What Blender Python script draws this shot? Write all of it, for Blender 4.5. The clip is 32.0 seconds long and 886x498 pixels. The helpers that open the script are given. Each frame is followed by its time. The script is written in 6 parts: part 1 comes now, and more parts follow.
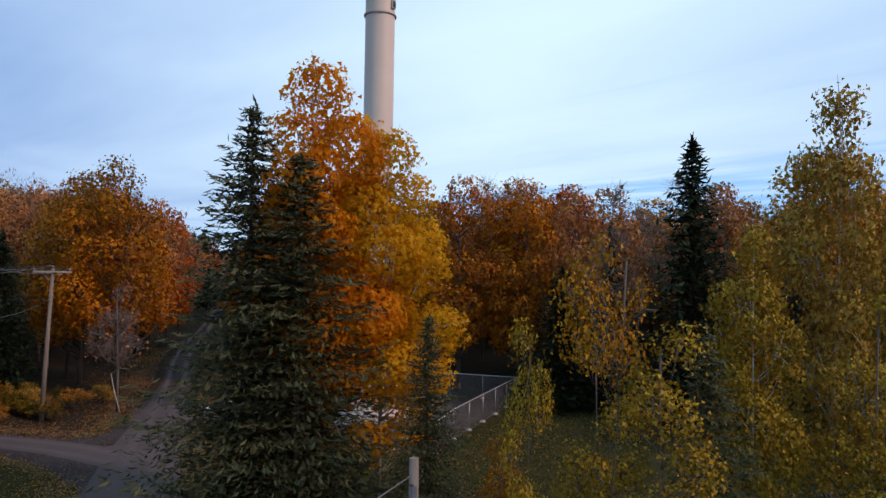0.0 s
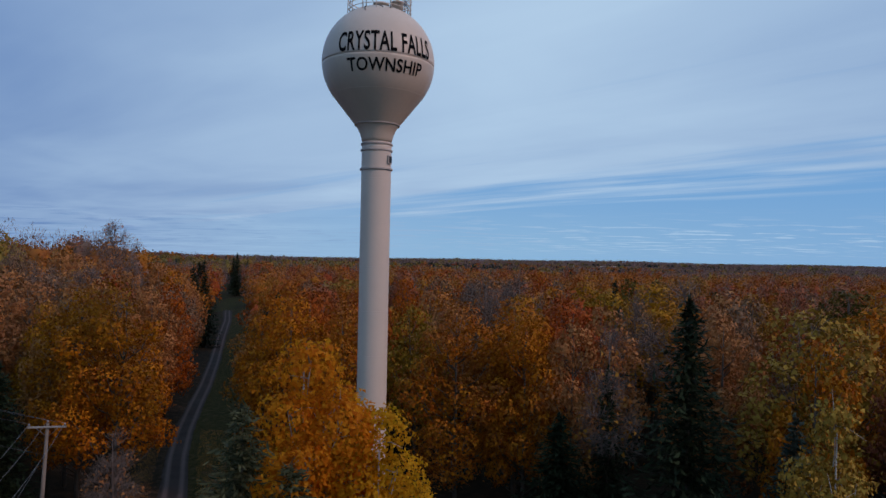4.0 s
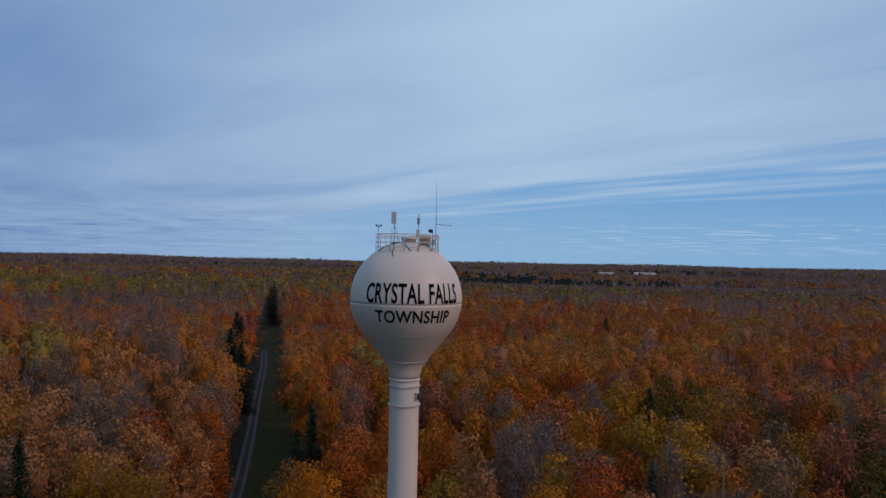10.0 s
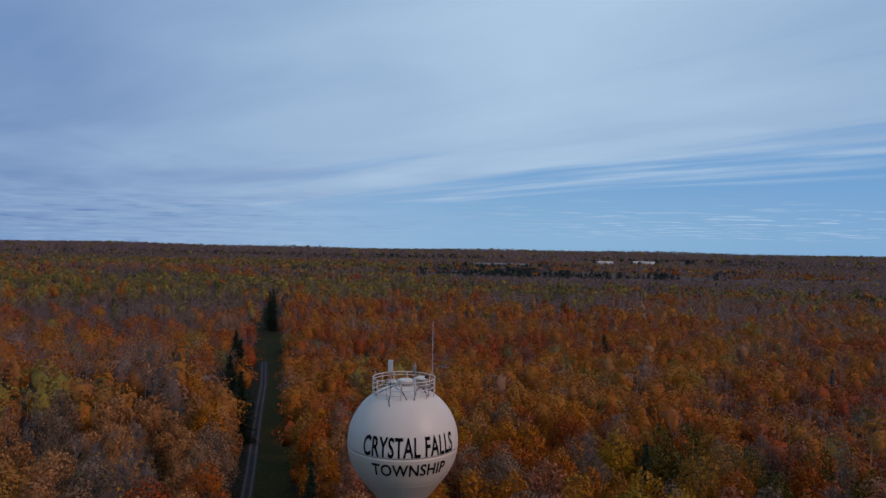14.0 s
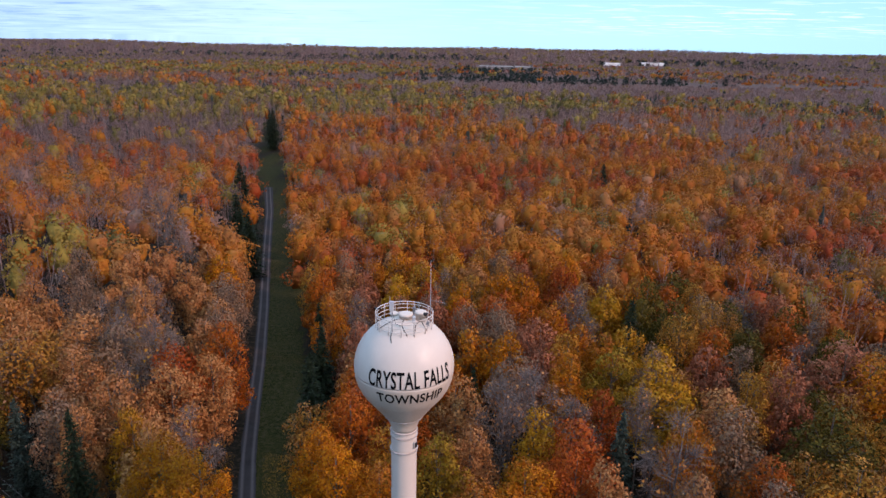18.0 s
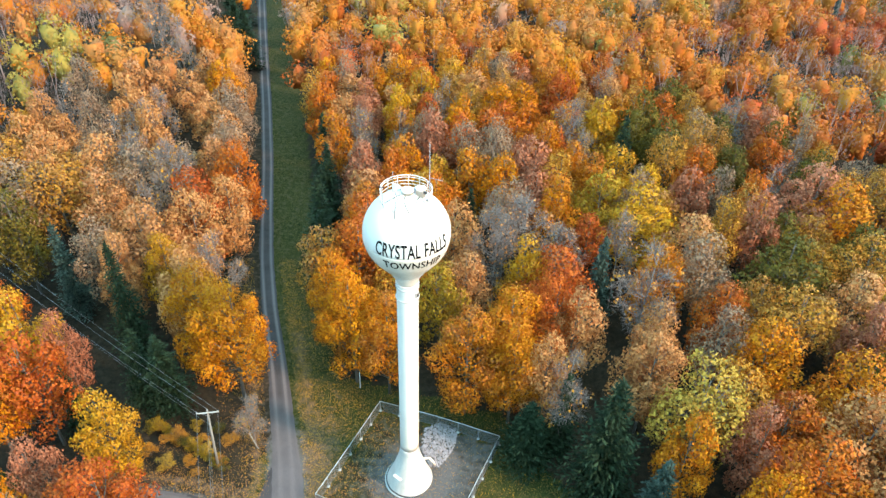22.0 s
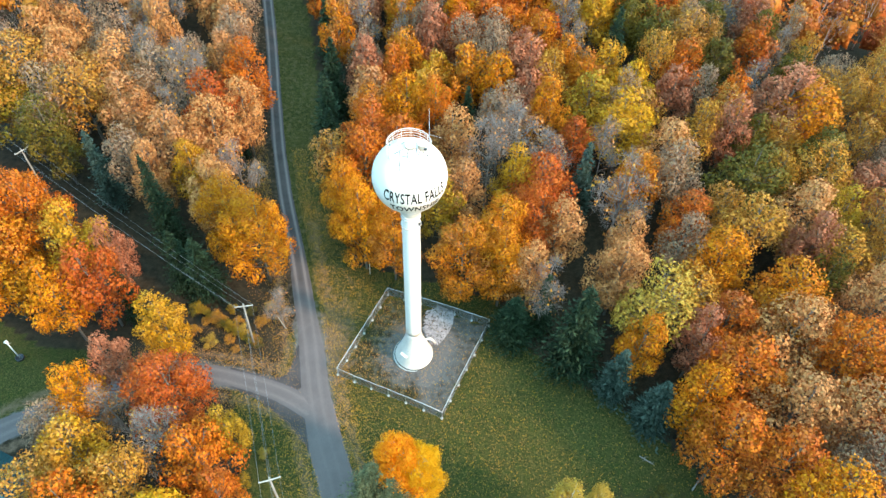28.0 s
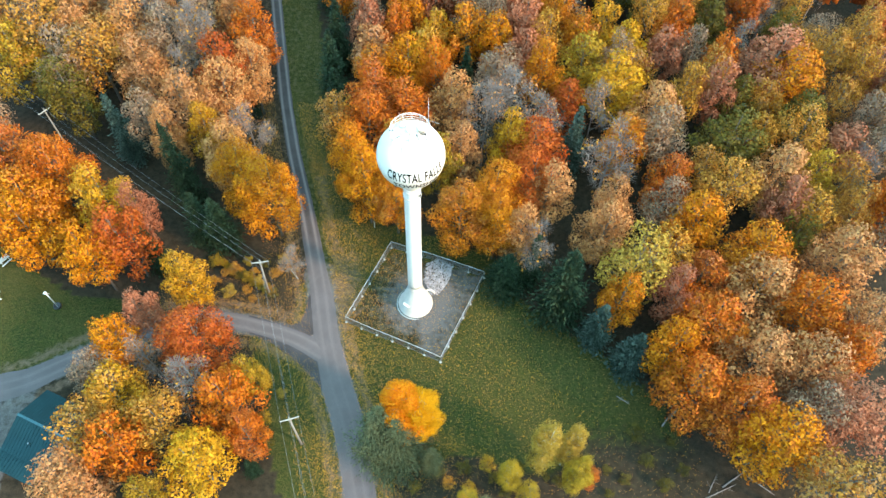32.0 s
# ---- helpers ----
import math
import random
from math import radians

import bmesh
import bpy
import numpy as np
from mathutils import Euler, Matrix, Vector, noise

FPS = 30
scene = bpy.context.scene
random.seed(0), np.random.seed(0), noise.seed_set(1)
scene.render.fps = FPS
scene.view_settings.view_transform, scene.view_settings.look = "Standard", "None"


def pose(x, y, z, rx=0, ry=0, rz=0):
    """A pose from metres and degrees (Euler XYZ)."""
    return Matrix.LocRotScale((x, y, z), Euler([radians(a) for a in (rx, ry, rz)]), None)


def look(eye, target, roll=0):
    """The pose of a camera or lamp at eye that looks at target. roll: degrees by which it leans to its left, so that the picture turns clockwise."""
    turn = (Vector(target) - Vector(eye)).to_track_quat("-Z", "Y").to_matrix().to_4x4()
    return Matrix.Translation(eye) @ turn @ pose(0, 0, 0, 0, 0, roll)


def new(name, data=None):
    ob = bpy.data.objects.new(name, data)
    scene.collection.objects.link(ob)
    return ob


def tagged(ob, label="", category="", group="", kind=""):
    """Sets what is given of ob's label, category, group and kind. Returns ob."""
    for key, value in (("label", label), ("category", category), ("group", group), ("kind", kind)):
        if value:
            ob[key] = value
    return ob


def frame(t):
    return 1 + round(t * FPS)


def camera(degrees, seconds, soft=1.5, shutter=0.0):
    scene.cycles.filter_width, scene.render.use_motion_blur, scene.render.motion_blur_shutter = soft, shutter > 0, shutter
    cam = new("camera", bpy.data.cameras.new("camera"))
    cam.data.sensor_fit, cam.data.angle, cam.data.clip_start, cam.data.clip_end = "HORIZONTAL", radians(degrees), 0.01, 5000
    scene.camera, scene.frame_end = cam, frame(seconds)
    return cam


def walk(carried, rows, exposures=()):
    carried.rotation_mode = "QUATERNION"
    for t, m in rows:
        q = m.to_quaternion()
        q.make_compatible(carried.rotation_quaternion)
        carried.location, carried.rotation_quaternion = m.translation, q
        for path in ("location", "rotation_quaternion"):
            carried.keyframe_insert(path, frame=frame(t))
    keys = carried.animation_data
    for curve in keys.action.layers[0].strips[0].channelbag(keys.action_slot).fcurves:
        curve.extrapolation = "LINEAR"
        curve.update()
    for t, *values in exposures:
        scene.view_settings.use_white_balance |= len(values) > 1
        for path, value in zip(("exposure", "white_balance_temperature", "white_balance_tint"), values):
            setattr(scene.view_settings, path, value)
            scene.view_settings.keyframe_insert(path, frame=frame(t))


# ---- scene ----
cam = camera(64.65, 32.0)
# seconds, eye in metres, turn in degrees
ROWS = [
    (0, 0.17, 0.277, 11.314, 91.452, -0.939, 0.003),
    (0.5, 0.181, 0.293, 12.548, 91.434, -0.947, -0.358),
    (1, 0.17, 0.308, 13.931, 91.468, -0.998, -0.333),
    (1.5, 0.142, 0.273, 15.39, 91.429, -1.048, -0.339),
    (2, 0.115, 0.209, 16.867, 91.365, -1.114, -0.342),
    (2.5, 0.084, 0.212, 18.378, 91.198, -1.109, -0.357),
    (4.5, 0.388, 0.281, 24.246, 90.812, -1.121, 0.718),
    (5, 0.381, 0.22, 25.61, 90.794, -1.125, 2.456),
    (5.5, 0.409, 0.142, 27.004, 90.751, -1.153, 3.033),
    (6, 0.441, 0.117, 28.344, 90.765, -1.188, 3.047),
    (6.5, 0.466, 0.111, 29.714, 90.782, -1.197, 3.032),
    (7, 0.479, 0.095, 31.08, 90.784, -1.19, 3.022),
    (7.5, 0.489, 0.074, 32.452, 90.781, -1.173, 3.024),
    (8, 0.49, 0.078, 33.85, 90.805, -1.167, 3.011),
    (8.5, 0.506, 0.054, 35.264, 90.804, -1.141, 2.993),
    (9, 0.548, 0.047, 36.638, 90.806, -1.163, 2.99),
    (9.5, 0.538, 0.03, 38.051, 90.807, -1.173, 2.99),
    (10, 0.559, 0.009, 39.451, 90.836, -1.183, 2.987),
    (10.5, 0.565, -0.067, 40.851, 90.841, -1.192, 2.989),
    (11, 0.598, -0.125, 42.244, 90.868, -1.171, 2.978),
    (11.5, 0.582, -0.173, 43.63, 90.871, -1.176, 2.963),
    (12, 0.575, -0.22, 45.058, 90.891, -1.155, 2.955),
    (12.5, 0.593, -0.282, 46.467, 90.859, -1.136, 2.95),
    (13, 0.623, -0.383, 47.882, 90.602, -1.129, 2.954),
    (13.5, 0.585, -0.348, 49.305, 90.283, -1.132, 2.944),
    (15.5, 0.633, -0.544, 54.866, 85.428, -1.061, 2.968),
    (16, 0.659, -0.611, 56.134, 83.331, -1.056, 2.989),
    (16.5, 0.693, -0.66, 57.41, 80.857, -1.072, 3.022),
    (17, 0.71, -0.683, 58.701, 78.378, -1.09, 3.059),
    (17.5, 0.701, -0.716, 60.023, 75.886, -1.115, 3.067),
    (18, 0.749, -0.77, 61.348, 73.443, -1.081, 3.088),
    (18.5, 0.702, -0.931, 62.762, 70.956, -1.107, 3.083),
    (19, 0.731, -0.872, 64.124, 68.455, -1.119, 3.11),
    (19.5, 0.723, -0.928, 65.499, 65.953, -1.131, 3.108),
    (20, 0.749, -1.007, 66.817, 63.456, -1.172, 3.123),
    (20.5, 0.85, -1.053, 68.211, 60.997, -1.165, 3.186),
    (21, 0.759, -1.154, 69.632, 58.533, -1.173, 3.165),
    (21.5, 0.825, -1.258, 71.103, 56.073, -1.144, 3.223),
    (22, 0.84, -1.366, 72.488, 53.679, -1.123, 3.233),
    (22.5, 0.869, -1.438, 73.915, 51.173, -1.118, 3.265),
    (23, 0.828, -1.497, 75.328, 48.685, -1.101, 3.258),
    (23.5, 0.815, -1.41, 76.797, 47.93, -1.105, 3.248),
    (24, 0.849, -1.462, 78.165, 47.968, -1.104, 3.248),
    (24.5, 0.872, -1.538, 79.512, 47.839, -1.095, 3.248),
    (26.5, 0.821, -1.885, 84.673, 43.711, -1.086, 3.238),
    (27, 0.903, -1.992, 85.883, 42.24, -1.07, 3.285),
    (27.5, 0.881, -2.016, 87.175, 40.694, -1.064, 3.284),
    (28, 0.912, -2.065, 88.43, 39.201, -1.062, 3.309),
    (28.5, 1.011, -2.155, 89.652, 37.749, -1.036, 3.355),
    (29, 0.993, -2.201, 90.902, 36.29, -1.046, 3.379),
    (29.5, 1.054, -2.219, 92.163, 34.853, -1.032, 3.423),
    (30, 1.06, -2.211, 93.437, 33.903, -1.04, 3.428),
    (30.5, 1.109, -2.218, 94.745, 33.455, -1.032, 3.457),
    (31, 1.142, -2.256, 96.046, 33.147, -1.018, 3.489),
    (31.5, 1.181, -2.313, 97.345, 32.855, -1.017, 3.505),
    (32, 1.216, -2.359, 98.646, 32.563, -1.003, 3.525),
]
# seconds, stops, kelvin, tint
EXPOSURES = [(0.0, 0.45, 8700, 50), (1.0, 0.27, 8500, 50), (2.5, -0.1, 8100, 49), (5.0, -0.28, 7900, 49), (13.5, -0.33, 7900, 49), (15.5, -0.06, 8200, 52), (17.0, 0.44, 8350, 56), (18.0, 0.96, 8300, 54),
             (19.0, 1.80, 8500, 35), (20.5, 2.48, 8350, 21), (23.0, 2.74, 8000, 14), (32.0, 2.78, 8050, 14)]
walk(cam, [(t, pose(*place)) for t, *place in ROWS], EXPOSURES)

# ---- sky and sun ----
SUN_UP, SUN_AZIMUTH = radians(32), radians(116)  # azimuth clockwise from north (+y)
world = bpy.data.worlds.new("sky")
scene.world = world
world.use_nodes = True
wn, wl = world.node_tree.nodes, world.node_tree.links
wn.clear()
w_out = wn.new("ShaderNodeOutputWorld")
w_sky = wn.new("ShaderNodeTexSky")
w_sky.sky_type, w_sky.sun_disc = "NISHITA", False
w_sky.sun_elevation, w_sky.sun_rotation = SUN_UP, SUN_AZIMUTH
w_sky.air_density, w_sky.dust_density, w_sky.ozone_density = 1.0, 0.1, 3.0
w_blue = wn.new("ShaderNodeBackground")
w_blue.inputs["Strength"].default_value = 0.105
w_tint = wn.new("ShaderNodeMix")  # deepens the clear air to the blue of the open sky
w_tint.data_type = "RGBA"
w_tint.inputs[0].default_value = 0.92
w_tint.inputs[7].default_value = (0.7, 4.4, 8.2, 1)
wl.new(w_sky.outputs[0], w_tint.inputs[6])
w_pale = wn.new("ShaderNodeMix")  # the clear air pales towards the horizon
w_pale.data_type = "RGBA"
w_pale.inputs[7].default_value = (1.7, 5.6, 8.3, 1)
wl.new(w_tint.outputs[2], w_pale.inputs[6])
wl.new(w_pale.outputs[2], w_blue.inputs["Color"])
w_co = wn.new("ShaderNodeTexCoord")


def wmath(op, a, b=None, c=None, clamp=False):
    n = wn.new("ShaderNodeMath")
    n.operation, n.use_clamp = op, clamp
    for i, v in enumerate((a, b, c)):
        if v is None:
            continue
        if isinstance(v, (int, float)):
            n.inputs[i].default_value = v
        else:
            wl.new(v, n.inputs[i])
    return n.outputs[0]


w_sep = wn.new("ShaderNodeSeparateXYZ")
wl.new(w_co.outputs["Generated"], w_sep.inputs[0])
w_up = wmath("ADD", wmath("MAXIMUM", w_sep.outputs[2], 0.0), 0.02)
w_u = wmath("DIVIDE", w_sep.outputs[0], w_up)
w_v = wmath("DIVIDE", w_sep.outputs[1], w_up)
w_plane = wn.new("ShaderNodeCombineXYZ")
wl.new(w_u, w_plane.inputs[0])
wl.new(w_v, w_plane.inputs[1])


def cloud_noise(scale, long, wide, turn, detail=6.0, rough=0.55, warp=0.4, shift=0.0):
    """Noise over the cloud layer, drawn out along a direction of it."""
    m = wn.new("ShaderNodeMapping")
    m.vector_type = "TEXTURE"
    m.inputs["Rotation"].default_value = (0, 0, radians(turn))
    m.inputs["Scale"].default_value = (long, wide, 1)
    m.inputs["Location"].default_value = (shift, shift * 0.7, 0)
    wl.new(w_plane.outputs[0], m.inputs[0])
    n = wn.new("ShaderNodeTexNoise")
    n.inputs["Scale"].default_value = scale
    n.inputs["Detail"].default_value = detail
    n.inputs["Roughness"].default_value = rough
    n.inputs["Distortion"].default_value = warp
    wl.new(m.outputs[0], n.inputs["Vector"])
    return n.outputs["Fac"]


def wramp(v, lo, hi):
    n = wn.new("ShaderNodeMapRange")
    n.interpolation_type = "SMOOTHSTEP"
    n.inputs["From Min"].default_value, n.inputs["From Max"].default_value = lo, hi
    wl.new(v, n.inputs["Value"])
    return n.outputs["Result"]


veil = cloud_noise(0.5, 1.6, 1.0, -48, 4.0, 0.5, 0.5, 1.3)        # broad stratus
fine = cloud_noise(0.9, 5.0, 0.8, -46, 5.0, 0.55, 0.5, 4.0)       # streaks along the deck's rim
tufts = cloud_noise(1.25, 1.5, 1.0, 0, 5.0, 0.6, 0.3, 7.0)        # small cumulus far off
east, west = wramp(w_sep.outputs[0], -0.12, 0.16), wramp(wmath("MULTIPLY", w_sep.outputs[0], -1.0), -0.05, 0.45)
# the stratus deck ends along a rim, beyond which the low north-eastern sky lies open
wl.new(wmath("MULTIPLY", wmath("SUBTRACT", 1.0, wramp(w_sep.outputs[2], 0.0, 0.13)), wmath("SUBTRACT", 0.95, wmath("MULTIPLY", wramp(w_sep.outputs[0], 0.1, 0.55), 0.45))), w_pale.inputs[0])
rim_way = wmath("SUBTRACT", 10.6, wmath("ADD", w_v, wmath("MULTIPLY", w_u, 1.02)))
rim_way = wmath("ADD", wmath("MULTIPLY", rim_way, 0.42), wmath("MULTIPLY", wmath("SUBTRACT", fine, 0.5), 6.5))
deck = wmath("MULTIPLY", wramp(rim_way, -0.6, 1.5), 0.95)
haze = wmath("MULTIPLY", west, 0.85)
band = wmath("MULTIPLY", wramp(w_sep.outputs[2], 0.006, 0.02), wmath("SUBTRACT", 1.0, wramp(w_sep.outputs[2], 0.03, 0.08)))
small = wmath("MULTIPLY", wramp(tufts, 0.52, 0.62), wmath("MULTIPLY", band, 0.62))
cover = wmath("MAXIMUM", wmath("MAXIMUM", deck, haze), small)
w_shade = wn.new("ShaderNodeValToRGB")
w_shade.color_ramp.elements[0].position, w_shade.color_ramp.elements[0].color = 0.0, (0.088, 0.303, 0.615, 1)
w_shade.color_ramp.elements[1].position, w_shade.color_ramp.elements[1].color = 1.0, (0.37, 0.825, 1.05, 1)
middle_sky = wmath("SUBTRACT", 1.0, wramp(wmath("ABSOLUTE", wmath("SUBTRACT", w_sep.outputs[0], 0.12)), 0.0, 0.95))
w_tone = wmath("ADD", wmath("ADD", 0.16, wmath("MULTIPLY", middle_sky, 0.58)), wmath("MULTIPLY", wmath("SUBTRACT", veil, 0.5), 0.75))
w_tone = wmath("ADD", w_tone, wmath("MULTIPLY", wmath("SUBTRACT", fine, 0.5), 0.25))
w_tone = wmath("ADD", w_tone, wmath("MULTIPLY", east, 0.08))
w_tone = wmath("ADD", w_tone, wmath("MULTIPLY", small, wmath("SUBTRACT", wmath("MULTIPLY", wramp(w_sep.outputs[0], 0.0, 0.35), 0.75), 0.35)))
wl.new(w_tone, w_shade.inputs[0])
w_cloud = wn.new("ShaderNodeBackground")
w_cloud.inputs["Strength"].default_value = 1.0
wl.new(w_shade.outputs[0], w_cloud.inputs["Color"])
w_mix = wn.new("ShaderNodeMixShader")
wl.new(cover, w_mix.inputs[0])
wl.new(w_blue.outputs[0], w_mix.inputs[1])
wl.new(w_cloud.outputs[0], w_mix.inputs[2])
wl.new(w_mix.outputs[0], w_out.inputs[0])

sun = new("sun", bpy.data.lights.new("sun", "SUN"))
sun.data.energy, sun.data.angle, sun.data.color = 1.3, radians(7), (1.0, 0.89, 0.76)
sun_way = Vector((math.sin(SUN_AZIMUTH) * math.cos(SUN_UP), math.cos(SUN_AZIMUTH) * math.cos(SUN_UP), math.sin(SUN_UP)))
sun.matrix_world = look(sun_way * 200, (0, 0, 0))


# ---- materials ----
def nodes_of(name):
    m = bpy.data.materials.new(name)
    m.use_nodes = True
    return m, m.node_tree.nodes, m.node_tree.links, m.node_tree.nodes["Principled BSDF"]


def mixed(n, l, fac, a, b, mode="MIX"):
    """A colour mix node; a, b: colours or sockets."""
    k = n.new("ShaderNodeMix")
    k.data_type, k.blend_type = "RGBA", mode
    for sock, v in ((k.inputs[0], fac), (k.inputs[6], a), (k.inputs[7], b)):
        if isinstance(v, (int, float)):
            sock.default_value = v
        elif isinstance(v, tuple):
            sock.default_value = (*v, 1)
        else:
            l.new(v, sock)
    return k.outputs[2]


def ranged(n, l, v, lo, hi, a=0.0, b=1.0):
    k = n.new("ShaderNodeMapRange")
    k.inputs["From Min"].default_value, k.inputs["From Max"].default_value = lo, hi
    k.inputs["To Min"].default_value, k.inputs["To Max"].default_value = a, b
    l.new(v, k.inputs["Value"])
    return k.outputs["Result"]


def noisy(n, l, scale, detail=4.0, rough=0.6, where="Object", stretch=None):
    co = n.new("ShaderNodeTexCoord")
    k = n.new("ShaderNodeTexNoise")
    k.inputs["Scale"].default_value, k.inputs["Detail"].default_value, k.inputs["Roughness"].default_value = scale, detail, rough
    src = co.outputs[where]
    if stretch:
        mp = n.new("ShaderNodeMapping")
        mp.inputs["Scale"].default_value = stretch
        l.new(src, mp.inputs[0])
        src = mp.outputs[0]
    l.new(src, k.inputs["Vector"])
    return k.outputs["Fac"]


def bumped(n, l, b, height, strength, dist=0.02):
    k = n.new("ShaderNodeBump")
    k.inputs["Strength"].default_value, k.inputs["Distance"].default_value = strength, dist
    l.new(height, k.inputs["Height"])
    l.new(k.outputs[0], b.inputs["Normal"])


def plain(name, colour, rough=0.6, metal=0.0, scale=3.0, spread=0.2, fine=40.0, bump=0.2, stretch=None):
    """A surface with grain at two scales."""
    m, n, l, b = nodes_of(name)
    big, small = noisy(n, l, scale, 5, stretch=stretch), noisy(n, l, fine, 3, stretch=stretch)
    dark = tuple(c * (1 - spread) for c in colour)
    lite = tuple(min(1.0, c * (1 + spread * 0.6)) for c in colour)
    c = mixed(n, l, ranged(n, l, big, 0.3, 0.7), dark, lite)
    c = mixed(n, l, ranged(n, l, small, 0.3, 0.7, 0, 0.35), c, dark)
    l.new(c, b.inputs["Base Color"])
    b.inputs["Metallic"].default_value = metal
    l.new(ranged(n, l, small, 0.3, 0.7, rough - 0.08, min(1.0, rough + 0.1)), b.inputs["Roughness"])
    bumped(n, l, b, small, bump)
    return m


def foliage(name, dark, mid, lite, translucent=0.16, dry=0.0):
    """Leaf sprays: one tone a tree, others branch by branch and leaf by leaf."""
    m, n, l, b = nodes_of(name)
    info, geo = n.new("ShaderNodeObjectInfo"), n.new("ShaderNodeNewGeometry")
    patch = noisy(n, l, 0.45, 3)
    c = mixed(n, l, ranged(n, l, patch, 0.36, 0.66), mid, lite)
    c = mixed(n, l, ranged(n, l, info.outputs["Random"], 0, 1, 0, 0.55), c, dark)
    if dry:  # boughs that have lost most of their leaves show mauve-brown twigs
        bald = n.new("ShaderNodeMath")
        bald.operation = "MULTIPLY"
        l.new(ranged(n, l, noisy(n, l, 0.21, 2), 0.46, 0.62), bald.inputs[0])
        l.new(ranged(n, l, info.outputs["Random"], 0.25, 1.0, 0.0, dry), bald.inputs[1])
        c = mixed(n, l, bald.outputs[0], c, (0.27, 0.155, 0.125))
    leaf = geo.outputs["Random Per Island"]
    c = mixed(n, l, ranged(n, l, leaf, 0.55, 1.0, 0, 0.65), c, lite)
    c = mixed(n, l, ranged(n, l, leaf, 0.0, 0.5, 1.0, 0.0), c, dark)
    speck = noisy(n, l, 9.0, 2)
    c = mixed(n, l, ranged(n, l, speck, 0.48, 0.62, 0, 0.45), c, dark)
    l.new(c, b.inputs["Base Color"])
    b.inputs["Roughness"].default_value = 0.62
    b.inputs["Specular IOR Level"].default_value = 0.1
    t = n.new("ShaderNodeBsdfTranslucent")
    l.new(c, t.inputs["Color"])
    mx = n.new("ShaderNodeMixShader")
    mx.inputs[0].default_value = translucent
    l.new(b.outputs[0], mx.inputs[1])
    l.new(t.outputs[0], mx.inputs[2])
    l.new(mx.outputs[0], n["Material Output"].inputs["Surface"])
    return m


LEAF = {
    "gold": foliage("gold_leaves", (0.255, 0.054, 0.005), (0.485, 0.124, 0.005), (0.590, 0.206, 0.008), dry=0.30),
    "orange": foliage("orange_leaves", (0.245, 0.040, 0.006), (0.445, 0.084, 0.006), (0.535, 0.142, 0.010), dry=0.30),
    "red": foliage("red_orange_leaves", (0.227, 0.029, 0.007), (0.384, 0.064, 0.008), (0.456, 0.107, 0.015)),
    "yellow": foliage("yellow_leaves", (0.270, 0.100, 0.006), (0.460, 0.190, 0.008), (0.540, 0.248, 0.017), dry=0.35),
    "peach": foliage("peach_leaves", (0.260, 0.088, 0.030), (0.430, 0.165, 0.056), (0.510, 0.215, 0.074), dry=0.40),
    "brown": foliage("brown_gold_leaves", (0.200, 0.070, 0.012), (0.390, 0.142, 0.018), (0.500, 0.215, 0.028), dry=0.40),
    "plum": foliage("rust_leaves", (0.221, 0.064, 0.034), (0.342, 0.106, 0.053), (0.419, 0.143, 0.070)),
    "lime": foliage("yellow_green_leaves", (0.160, 0.080, 0.008), (0.330, 0.170, 0.013), (0.420, 0.215, 0.022)),
    "green": foliage("green_leaves", (0.040, 0.032, 0.007), (0.090, 0.064, 0.010), (0.180, 0.108, 0.014)),
    "pale": foliage("pale_yellow_leaves", (0.190, 0.098, 0.016), (0.380, 0.205, 0.030), (0.470, 0.270, 0.046)),
    "twiggy": foliage("dry_grey_leaves", (0.140, 0.078, 0.052), (0.230, 0.132, 0.088), (0.310, 0.165, 0.085)),
    "poplar": foliage("olive_yellow_leaves", (0.150, 0.088, 0.009), (0.365, 0.208, 0.018), (0.490, 0.290, 0.030)),
    "blaze": foliage("blazing_orange_leaves", (0.560, 0.140, 0.010), (0.800, 0.285, 0.014), (0.880, 0.415, 0.028), 0.62),
    "amber": foliage("amber_yellow_leaves", (0.520, 0.215, 0.010), (0.760, 0.390, 0.016), (0.840, 0.480, 0.030), 0.62),
}
NEEDLES = foliage("dark_spruce_needles", (0.005, 0.011, 0.005), (0.013, 0.027, 0.013), (0.032, 0.056, 0.028), 0.1)
NEAR_NEEDLES = foliage("brownish_green_spruce_needles", (0.026, 0.034, 0.015), (0.072, 0.084, 0.042), (0.125, 0.130, 0.066), 0.1)
BLUE_NEEDLES = foliage("blue_grey_spruce_needles", (0.014, 0.025, 0.018), (0.034, 0.056, 0.043), (0.068, 0.098, 0.078), 0.1)
GRASS = foliage("grass_blades", (0.006, 0.011, 0.002), (0.018, 0.026, 0.005), (0.050, 0.052, 0.012), 0.1)
BARK = plain("grey_brown_bark", (0.104, 0.085, 0.070), 0.9, 0, 2, 0.35, 25, 0.6, (1, 1, 0.25))
PALE_BARK = plain("pale_birch_bark", (0.355, 0.333, 0.296), 0.85, 0, 3, 0.35, 20, 0.4, (1, 1, 2.5))
TWIG = plain("grey_lilac_twigs", (0.160, 0.120, 0.105), 0.9, 0, 1.5, 0.3, 15, 0.2)

